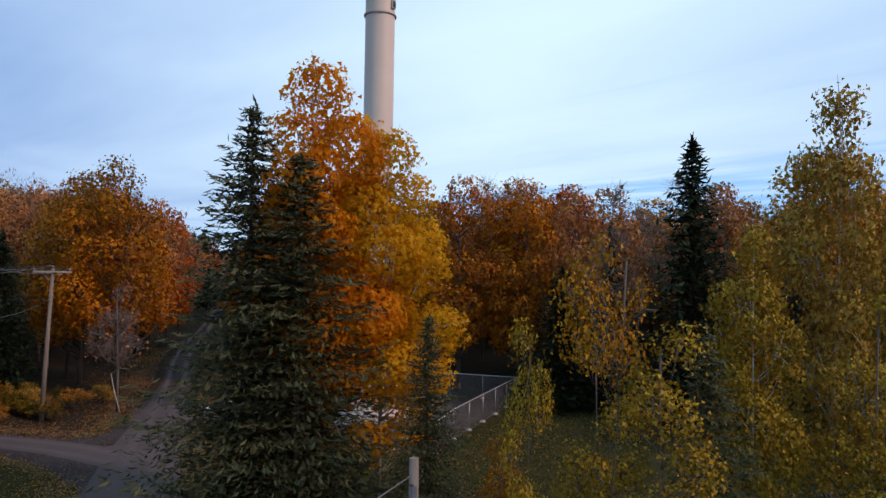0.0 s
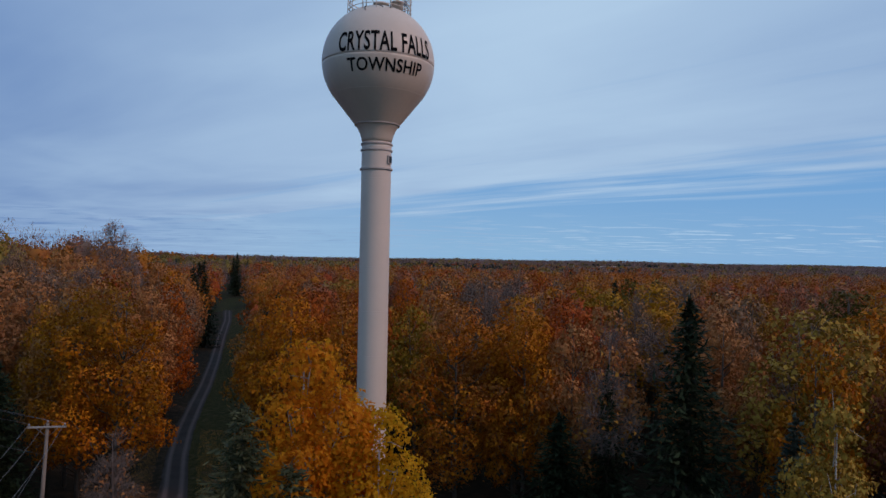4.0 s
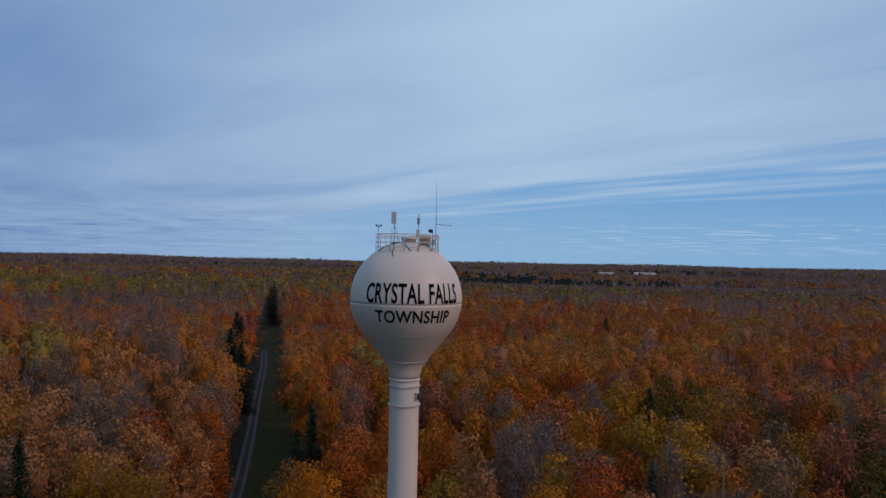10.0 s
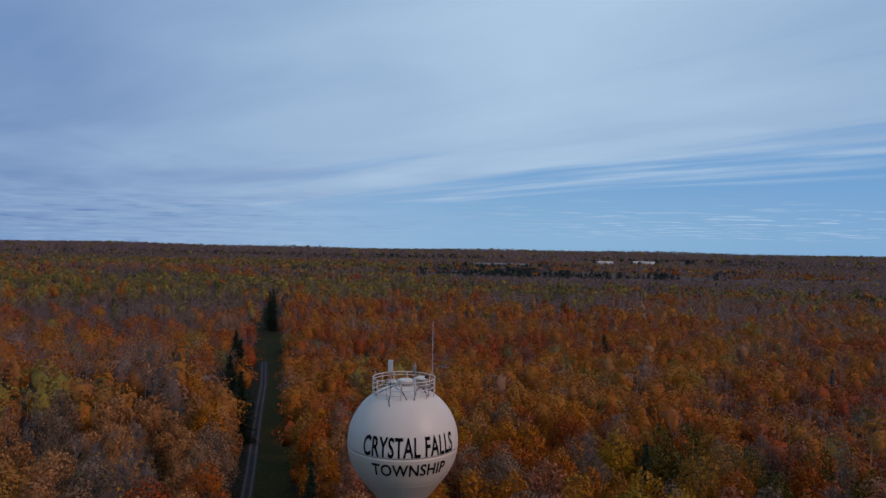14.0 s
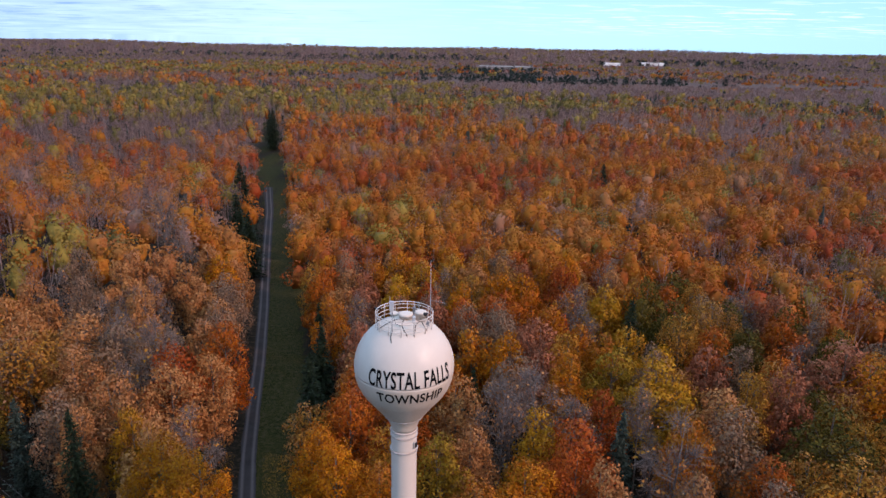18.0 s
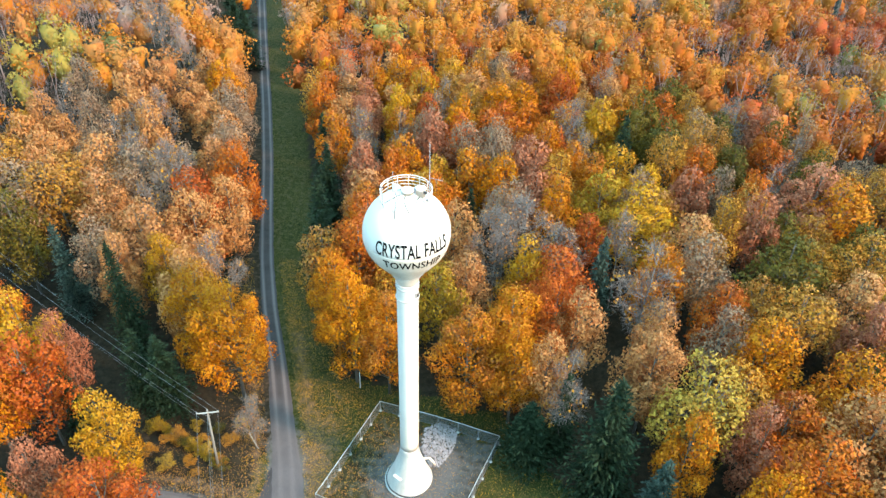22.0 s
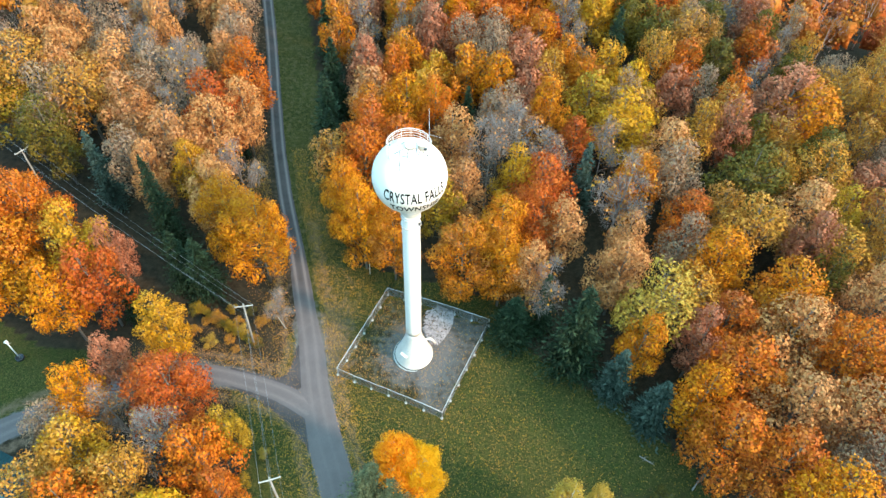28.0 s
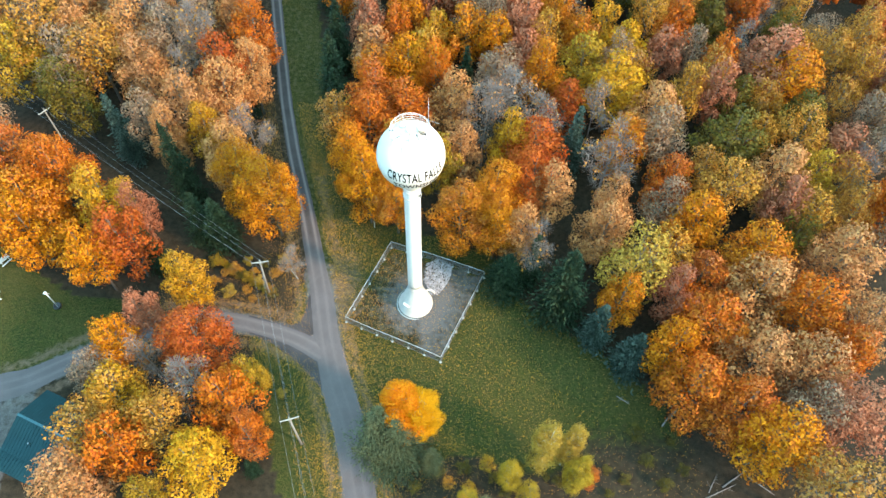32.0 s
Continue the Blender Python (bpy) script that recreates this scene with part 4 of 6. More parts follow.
POLES = [(-150, 127, 12.5, 57, (0, 0)), (-109, 101, 12.5, 57, (0, 0)), (-68.6, 75.5, 12.0, 57, (0.1, 0.1)), (-27.9, 49.8, 10.75, 12, (0.5, 0.0)),
         (-18.9, 26.5, 11.2, 20, (0.1, 0.0)), (-10.0, 3.2, 10.9, 20, (0, 0))]
heads = [power_pole(*row)[1] for row in POLES]
for i, (h0, h1) in enumerate(zip(heads, heads[1:])):
    for k in range(4):
        pts = []
        for s in np.linspace(0, 1, 15):
            q = h0[k].lerp(h1[k], s)
            q.z -= (0.85 if i < 3 else 0.4) * 4 * s * (1 - s) * (1.2 if k == 3 else 1)
            pts.append(q)
        tagged(part("power_line", tube(pts, 0.013 if k < 3 else 0.011, 5), WIRE_GREY), "thin grey overhead power line slung between poles", "wire", "lines of the power line")
# transformer can on the near pole, and a short service post with its wire
can_pole = thing("service_post", (-0.43, 16.7, 0), "weathered grey wooden service post with a wire at its top", "post")
part("post", tube([(0, 0, -0.3), (0, 0, 6.85)], [0.15, 0.11], 12), POLE_WOOD, can_pole)
part("wire_hook", tube([(0, -0.12, 6.25), (-0.12, -0.2, 6.3), (-0.22, -0.16, 6.25)], 0.018, 5), DARK_METAL, can_pole)
part("service_wire", tube([Vector((-0.1, -0.12, 6.45)).lerp(Vector((-9.6, -12.4, 7.4)), s) - Vector((0, 0, 4.8 * s * (1 - s))) for s in np.linspace(0, 1, 12)], 0.018, 5), WIRE_GREY, can_pole)
part("bolt_plate", block((0.12, 0.03, 0.3), (0.02, -0.12, 6.1), (0, 0, 0), 0.005), GALV, can_pole)

# a pale marker pipe by the fence corner and a leaning dead stem by the side road
pipe = thing("marker_pipe", (-12.8, 64.1, float(land(-12.8, 64.1))), "slim white marker pipe at the forest edge", "post")
part("pipe", tube([(0, 0, -0.2), (0.05, 0, 3.0)], 0.05, 8), WHITE_PLASTIC, pipe)
stem = thing("dead_stem", (-23.9, 53.1, 0), "bleached broken dead stem leaning by the road", "dead tree")
part("stem", tube([(0, 0, -0.1), (-0.5, 0.1, 1.5), (-0.8, 0.1, 2.9)], [0.06, 0.05, 0.03], 6), PALE_BARK, stem)
part("branch", tube([(-0.78, 0.1, 2.8), (-0.2, 0.1, 3.3), (0.5, 0.3, 3.2)], [0.03, 0.022, 0.012], 5), PALE_BARK, stem)

# ---- house with a teal roof, and its yard ----
HOUSE_TURN = math.degrees(math.atan2(-3.13, 8.5))
house = thing("house", (-51.7, 24.6, 0), "low house with a teal standing-seam metal roof under the trees", "house", turn=HOUSE_TURN)
HL, HW = 11.5, 4.6
part("wall", block((HL - 0.6, HW * 2 - 0.8, 2.75), (0, 0, 1.375), (0, 0, 0), 0.01), SIDING, house)
for side in (1, -1):
    slope = math.atan2(1.85, HW)
    ln = math.hypot(1.85, HW) + 0.05
    roof = part("roof_slope", block((HL + 0.4, ln, 0.1), (0, side * HW / 2, 2.75 + 1.85 / 2 + 0.06), (-side * math.degrees(slope), 0, 0), 0.01), TEAL_ROOF, house)
    for k in range(25):
        x = -HL / 2 - 0.1 + (HL + 0.2) * k / 24
        part("roof_seam", block((0.035, ln, 0.05), (x, side * HW / 2, 2.75 + 1.85 / 2 + 0.135), (-side * math.degrees(slope), 0, 0), 0), TEAL_ROOF, roof)
part("ridge_cap", block((HL + 0.44, 0.34, 0.05), (0, 0, 4.72), (0, 0, 0), 0.015), plain("pale_teal_cap", (0.010, 0.070, 0.080), 0.4, 0.3), house)
for x in (-1, 1):
    gable = bmesh.new()
    pts = [gable.verts.new((x * (HL / 2 - 0.3), yy, zz)) for yy, zz in ((-HW + 0.4, 2.75), (HW - 0.4, 2.75), (0, 4.45))]
    back = [gable.verts.new((v.co.x - 0.15 * x, v.co.y, v.co.z)) for v in pts]
    gable.faces.new(pts)
    gable.faces.new(back[::-1])
    for i in range(3):
        gable.faces.new((pts[i], back[i], back[(i + 1) % 3], pts[(i + 1) % 3]))
    bmesh.ops.recalc_face_normals(gable, faces=gable.faces)
    part("gable", gable, SIDING, house)
porch = part("porch_roof", block((HL * 0.62, 2.5, 0.08), (-HL * 0.22, -HW - 1.1, 2.42), (8, 0, 0), 0.01), TEAL_ROOF, house)
for k in range(15):
    part("roof_seam", block((0.035, 2.5, 0.05), (-HL * 0.53 + HL * 0.62 * k / 14, -HW - 1.1, 2.48), (8, 0, 0), 0), TEAL_ROOF, porch)
for x in (-0.5, -0.22, 0.06):
    part("porch_post", block((0.12, 0.12, 2.25), (HL * x, -HW - 2.2, 1.12), (0, 0, 0), 0.01), SIDING, house)
for x in (-3.6, 0, 3.6):
    w = part("window", block((1.2, 0.08, 1.1), (x, HW - 0.38, 1.5), (0, 0, 0), 0.01), WHITE_PLASTIC, house)
    part("pane", block((1.04, 0.04, 0.94), (x, HW - 0.33, 1.5), (0, 0, 0), 0), GLASS_DARK, w)
part("roof_vent", lathe([(0.08, 0), (0.08, 0.4), (0.11, 0.42), (0.11, 0.48)], 10), GALV, house).location = (-2.2, -2.6, 3.75)

lamp = thing("yard_lamp", (-60.6, 45.5, 0), "pale yard lamp post with a dark planter round its foot", "lamp post")
part("planter", lathe([(0.55, 0), (0.6, 0.4), (0.5, 0.42), (0.48, 0.3), (0.1, 0.3)], 18), DARK_METAL, lamp)
part("pole", tube([(0, 0, 0.2), (0, 0, 4.3)], 0.07, 8), WHITE_PLASTIC, lamp)
part("lamp_arm", tube([(-0.5, 0, 4.15), (0.5, 0, 4.25)], 0.05, 6), WHITE_PLASTIC, lamp)
part("lamp_head", lathe([(0.1, 0), (0.22, 0.1), (0.24, 0.32), (0.08, 0.45)], 12), WHITE_PLASTIC, lamp).location = (0, 0, 4.25)
for x, y, turn in ((-70.8, 46.2, 30), (-72.0, 53.0, 60)):
    tb = thing("picnic_table", (x, y, 0), "weathered grey wooden picnic table on the lawn", "table", "tables on the lawn", turn=turn)
    for k in range(5):
        part("top_board", block((1.9, 0.14, 0.04), (0, -0.32 + 0.16 * k, 0.75), (0, 0, 0), 0.005), CROSSARM, tb)
    for side in (-1, 1):
        part("bench_board", block((1.9, 0.26, 0.04), (0, side * 0.75, 0.45), (0, 0, 0), 0.005), CROSSARM, tb)
        for end in (-0.65, 0.65):
            part("leg", tube([(end, side * 0.55, 0), (end, side * 0.2, 0.73)], 0.05, 6), CROSSARM, tb)
    for end in (-0.65, 0.65):
        part("brace", block((0.05, 1.6, 0.1), (end, 0, 0.4), (0, 0, 0), 0.005), CROSSARM, tb)

# ---- far buildings beyond the woods ----
for x, y, w, d, h, turn in ((55, 1630, 118, 40, 5, -4), (372, 2106, 52, 30, 8, 3), (500, 2150, 74, 30, 8, 3), (655, 2190, 66, 28, 6, -4), (-214, 905, 13, 9, 9, 10)):
    base = float(land(x, y))
    b_ob = thing("warehouse" if w > 20 else "farmhouse", (x, y, base), "long low metal building far off among the trees" if w > 20 else "small white house among far trees", "building", turn=turn)
    part("wall", block((w, d, h), (0, 0, h / 2 - 0.5), (0, 0, 0), 0.1), BRIGHT_WALL if 2000 < y < 2160 else WHITE_WALL, b_ob)
    part("roof", block((w + 1, d + 1, 0.7), (0, 0, h - 0.1), (0, 0, 0), 0.1), BRIGHT_WALL if 2000 < y < 2160 else GREY_ROOF, b_ob)
    for k in range(max(2, int(w / 14))):
        part("door", block((3.4, 0.3, 3.4), (-w / 2 + w * (k + 0.5) / max(2, int(w / 14)), -d / 2 - 0.1, 1.7), (0, 0, 0), 0), GLASS_DARK, b_ob)
# open ground before each of them: middle, half width, and where it begins
FAR_CLEAR = [(55, 1630, 62, 1440), (372, 2106, 30, 1760), (500, 2150, 40, 1780), (655, 2190, 36, 1900), (-214, 905, 10, 850)]

# ---- trees ----
def leaf_sprays(c, out, size, r, slim=0.78, fold=0.28, droop=0.0, tilt=0.42, soften=0.5):
    """Leaf sprays: at points c, facing out, of the given sizes; with the soft shading normals of the crown."""
    n = len(c)
    nrm = out + r.normal(0, tilt, (n, 3))
    nrm /= np.linalg.norm(nrm, axis=1)[:, None] + 1e-9
    t = np.cross(nrm, r.normal(0, 1, (n, 3)))
    t /= np.linalg.norm(t, axis=1)[:, None] + 1e-9
    t[:, 2] -= droop
    s = np.cross(nrm, t)
    size = np.asarray(size)[:, None] * np.ones((n, 1))
    v = np.stack([c - t * size * 0.7 + s * size * slim - nrm * size * fold, c - t * size * 0.7 - s * size * slim, c + t * size], 1).reshape(-1, 3)
    soft = out * soften + nrm * 0.6
    soft /= np.linalg.norm(soft, axis=1)[:, None] + 1e-9
    return v, np.arange(3 * n).reshape(n, 3), np.repeat(soft, 3, axis=0)


def lobes_of(r, height, spread, base, count, egg=1.0, bough=1.0):
    """Rounded masses of a crown: centres and radii."""
    out = []
    mid, half = (height + base) / 2, (height - base) / 2
    for k in range(count):
        a, u = 2.4 * k + r.uniform(0, 1.2), r.uniform(-0.85, 0.8)
        wide = math.sqrt(max(0.05, 1 - u * u)) * spread * (1 - 0.28 * egg * u)
        d = wide * r.uniform(0.45, 0.72 + 0.25 * (1 - bough))
        out.append((d * math.cos(a), d * math.sin(a), mid + u * half * 0.8, spread * r.uniform(0.30, 0.46) * bough))
    out.append((r.uniform(-0.4, 0.4), r.uniform(-0.4, 0.4), height - spread * 0.42, spread * 0.40))
    out.append((0, 0, mid, spread * 0.5))
    return np.array(out)


def crown_points(r, lobes, n, top_only=False, inner=0.78):
    """Points over the outside of the lobes, and the way out at each."""
    w = lobes[:, 3] ** 2
    which = r.choice(len(lobes), n * 2, p=w / w.sum())
    d = r.normal(0, 1, (n * 2, 3))
    d[:, 2] += 0.25
    if top_only:
        d[:, 2] = np.abs(d[:, 2]) - 0.25
    d /= np.linalg.norm(d, axis=1)[:, None]
    L = lobes[which]
    rough = 1 + 0.16 * np.sin(d[:, 0] * 7 + which) * np.sin(d[:, 1] * 6 + which * 2) + 0.1 * np.sin(d[:, 2] * 9 + which)
    p = L[:, :3] + d * (L[:, 3] * rough * r.uniform(inner, 1.05, n * 2))[:, None]
    gap = np.full(n * 2, 9.0)
    for k, b2 in enumerate(lobes):
        e = np.linalg.norm(p - b2[:3], axis=1) / b2[3]
        gap = np.where(which == k, gap, np.minimum(gap, e))
    ok = np.where(gap > 0.72)[0][:n]
    return p[ok], d[ok]


def limb_mesh(name, r, height, spread, base, lobes, mat, trunk_r, fine=0):
    """Tapered trunk with a limb into every lobe; fine: further twigs a limb."""
    bm = bmesh.new()
    lean = r.normal(0, 0.25, 2)
    pts = [(0, 0, -0.25), (lean[0] * 0.2, lean[1] * 0.2, height * 0.3), (lean[0], lean[1], height * 0.62), (lean[0] * 1.4, lean[1] * 1.4, height * 0.93)]
    tube(pts, [trunk_r, trunk_r * 0.8, trunk_r * 0.45, 0.03], 7, bm)
    for x, y, z, rad in lobes:
        z0 = max(base * 0.7, z - 0.55 * math.hypot(x, y) - 0.8)
        s = min(1.0, z0 / (height * 0.62))
        start = Vector((lean[0] * s, lean[1] * s, z0))
        end = Vector((x, y, z + rad * 0.3))
        bend = start.lerp(end, 0.5) + Vector((x * 0.12, y * 0.12, -0.25))
        tube([start, bend, end], [trunk_r * 0.36, trunk_r * 0.22, 0.02], 3 if len(lobes) > 36 else 5, bm)
        for _ in range(fine):
            s0 = start.lerp(end, r.uniform(0.35, 0.95))
            d = Vector(r.normal(0, 1, 3)) + Vector((x, y, 2.0)).normalized() * 1.2
            d.normalize()
            ln = rad * r.uniform(0.7, 1.35)
            tube([s0, s0 + d * ln * 0.5 + Vector((0, 0, 0.1)), s0 + d * ln], [0.035, 0.02, 0.006], 3, bm)
    me = bpy.data.meshes.new(name)
    bm.to_mesh(me)
    bm.free()
    me.materials.append(mat)
    return me


def broadleaf(seed, height, spread, base, count, leaves, size, egg=1.0, trunk_r=0.2, mat=BARK, thin=1.0, loose=False):
    r = np.random.default_rng(seed)
    lobes = lobes_of(r, height, spread, base, count, egg, 0.72 if count > 36 else 1.0)
    c, d = crown_points(r, lobes, leaves, False, 0.35 if loose else 0.62)
    v = leaf_sprays(c, d, r.uniform(size * 0.65, size * 1.25, len(c)), r, droop=0.25, tilt=0.75 if loose else 0.55, soften=0.25 if loose else 0.45)
    return v, limb_mesh("trunk", r, height, spread, base, lobes, mat, trunk_r, 2 if thin < 0.9 else 0)


def bare_tree(seed, height, spread, base, count, twigs, leaves):
    """A leafless crown of fine twigs, with a few leaves left."""
    r = np.random.default_rng(seed)
    lobes = lobes_of(r, height, spread, base, count)
    trunk = limb_mesh("trunk", r, height, spread, base, lobes, TWIG, 0.17, 9)
    c, d = crown_points(r, lobes, twigs)
    lobe_in = c - d * r.uniform(0.5, 1.3, (len(c), 1))
    way = d + r.normal(0, 0.5, d.shape) + [0, 0, 0.35]
    way /= np.linalg.norm(way, axis=1)[:, None]
    ln = r.uniform(0.45, 1.1, (len(c), 1))
    s = np.cross(way, r.normal(0, 1, d.shape))
    s /= np.linalg.norm(s, axis=1)[:, None]
    w = s * 0.017
    v = np.stack([lobe_in - w, lobe_in + w, lobe_in + way * ln + w * 0.3, lobe_in + way * ln - w * 0.3], 1).reshape(-1, 3)
    twig_me = array_mesh("twigs", v, np.arange(len(v)).reshape(-1, 4), TWIG)
    c, d = crown_points(r, lobes, leaves)
    lv = leaf_sprays(c, d, r.uniform(0.12, 0.26, len(c)), r)
    return trunk, twig_me, lv


def spruce(seed, height, spread, whorl, per, blades, size=0.3, slim=0.4, sway=0.12):
    """Whorls of drooping boughs, each a spray of needle blades along it and to its sides."""
    r = np.random.default_rng(seed)
    cs, ts = [], []
    z = height * 0.05
    while z < height - 0.35:
        u = z / height
        reach = spread * (1 - u) ** 0.82 * (0.75 if u < 0.1 else 1)
        for k in range(max(4, int(per * (1 - 0.45 * u)))):
            a = r.uniform(0, 2 * math.pi)
            ln = reach * r.uniform(0.5, 1.15) * (1 + 0.16 * math.sin(3 * a + z * 0.9)) + 0.12
            steps = max(2, int(blades * ln / spread) + 1)
            s = (np.arange(steps) + r.uniform(0.2, 0.9, steps)) / steps
            drop = (-0.32 + r.normal(0, 0.13)) * ln * s + 0.28 * ln * s ** 2.4 + r.uniform(-0.15, 0.15)
            rad = np.stack([np.cos(a) * ln * s, np.sin(a) * ln * s, z + drop], 1)
            swing = r.normal(0, 1, (steps, 1)) * (0.05 + sway * ln * (0.4 + 1.2 * s[:, None])) * np.array([[-math.sin(a), math.cos(a), 0]])
            cs.append(rad + swing)
            ts.append(np.tile([math.cos(a), math.sin(a), -0.15], (steps, 1)) + r.normal(0, 0.45, (steps, 3)))
        z += whorl * (1.0 - 0.5 * u) * r.uniform(0.7, 1.3)
    c, t = np.concatenate(cs), np.concatenate(ts)
    tip = np.stack([r.normal(0, 0.05, 14), r.normal(0, 0.05, 14), height - r.uniform(0, 0.7, 14)], 1)
    c, t = np.concatenate([c, tip]), np.concatenate([t, np.tile([0, 0, 1.0], (14, 1)) + r.normal(0, 0.35, (14, 3))])
    t /= np.linalg.norm(t, axis=1)[:, None]
    s = np.cross(t, r.normal(0, 0.35, t.shape) + [0, 0, 1])
    s /= np.linalg.norm(s, axis=1)[:, None] + 1e-9
    sz = r.uniform(size * 0.7, size * 1.35, (len(c), 1))
    dip = np.array([0, 0, -1]) * sz * 0.3
    v = np.stack([c - t * sz, c + s * sz * slim + dip, c + t * sz * 1.2, c - s * sz * slim + dip], 1).reshape(-1, 3)
    soft = np.cross(t, s) + c * [1, 1, 0] / (np.linalg.norm(c[:, :2], axis=1)[:, None] + 0.3) * 0.5
    soft *= np.sign(soft[:, 2:3] + 1e-6)
    soft /= np.linalg.norm(soft, axis=1)[:, None] + 1e-9
    flip = np.cross(t, s)[:, 2] > 0
    v = v.reshape(-1, 4, 3)
    v[flip] = v[flip][:, ::-1]
    v = v.reshape(-1, 3)
    bm = tube([(0, 0, -0.25), (0, 0, height * 0.5), (0, 0, height * 0.97)], [0.2, 0.11, 0.015], 7)
    me = bpy.data.meshes.new("trunk")
    bm.to_mesh(me)
    bm.free()
    me.materials.append(BARK)
    return (v, np.arange(len(v)).reshape(-1, 4), np.repeat(soft, 4, axis=0)), me


MAPLES = [broadleaf(20 + k, 16.5, 4.6, 1.6, 40 + k % 4, 6000, 0.168, 0.8) for k in range(6)]
MAPLES_NEAR = [broadleaf(30 + k, 16.5, 4.6, 1.2, 44 + k % 4, 12500, 0.122, 0.8) for k in range(3)]
FLAME = [broadleaf(86 + k, 16.5, 2.9, 1.6, 34, 24000, 0.092, 0.9, 0.10, PALE_BARK, 0.6) for k in range(2)]
MAPLES_FAR = [broadleaf(40 + k, 16.5, 4.6, 3.2, 38 + k % 3, 3600, 0.225, 0.8) for k in range(5)]
THIN = [broadleaf(60 + k, 16.5, 4.4, 3.6, 18, 3600, 0.165, 0.6, thin=0.5) for k in range(3)]
TALL = [broadleaf(80 + k, 16.5, 2.9, 1.6, 34, 14000, 0.098, 0.9, 0.09, BARK if k % 2 else PALE_BARK, 0.6, True) for k in range(4)]
SLIM = [broadleaf(90 + k, 10.0, 1.6, 0.5, 26, 7000, 0.055, 0.7, 0.03, BARK, 0.6, True) for k in range(3)]
SHRUBS = [broadleaf(100 + k, 3.0, 1.5, 0.3, 9, 1500, 0.075, 0.4, 0.05, BARK, 0.6, True) for k in range(3)]
TOPPED = [broadleaf(96 + k, 10.0, 1.5, 6.3, 15, 2300, 0.052, 0.2, 0.03, BARK, 0.6, True) for k in range(2)]
BARE = [bare_tree(120 + k, 16.0, 4.3, 4.5, 11, 2000, 160) for k in range(3)]
SPRUCES = [spruce(140 + k, 16.0, 2.7, 0.32, 13, 12, 0.22) for k in range(3)]
FULL_SPRUCE = [spruce(150 + k, 16.0, 4.1, 0.30, 14, 15, 0.25, 0.34) for k in range(2)]
NEAR_SPRUCE = [spruce(155 + k, 16.0, 4.1, 0.24, 10, 60, 0.13, 0.3, 0.12) for k in range(1)]
SPRUCES_FAR = [spruce(160 + k, 16.0, 2.6, 0.6, 9, 6, 0.5) for k in range(2)]
MESHES = {}


def crown_mesh(kind, key, shape, mat):
    if (kind, key, mat.name) not in MESHES:
        MESHES[kind, key, mat.name] = array_mesh("crown", shape[0], shape[1], mat, None, False, shape[2])
    return MESHES[kind, key, mat.name]


LABELS = {
    "gold": "golden orange autumn maple with a dense rounded crown", "orange": "bright orange autumn maple with a full crown", "red": "red-orange autumn maple with a full crown",
    "yellow": "yellow autumn tree with a rounded crown", "peach": "pale peach-orange tree dropping its leaves", "brown": "brownish gold autumn tree thinning out",
    "plum": "rust-brown autumn tree with a dull crown", "lime": "yellow-green tree still turning colour", "green": "olive green tree barely turning colour",
    "pale": "pale yellow tree with a light crown", "twiggy": "nearly leafless tree with dry grey-brown leaves", "poplar": "tall slim poplar with olive yellow leaves",
    "bare": "bare grey tree with fine leafless twigs", "blaze": "tall blazing orange tree with a loose pointed crown", "amber": "amber yellow tree with a loose rounded crown"}
PLANTED = []
# the maples that the camera passes lowest
NEAR_ONES = {(-33.8, 36.7), (-28.1, 61.4), (-33, 64.8), (-13.4, 65.2), (-8.6, 63.1), (1.6, 59.8), (6.9, 63.4), (12.1, 67), (7.2, 58.8), (-61.2, 62.5), (-16.5, 69.8)}


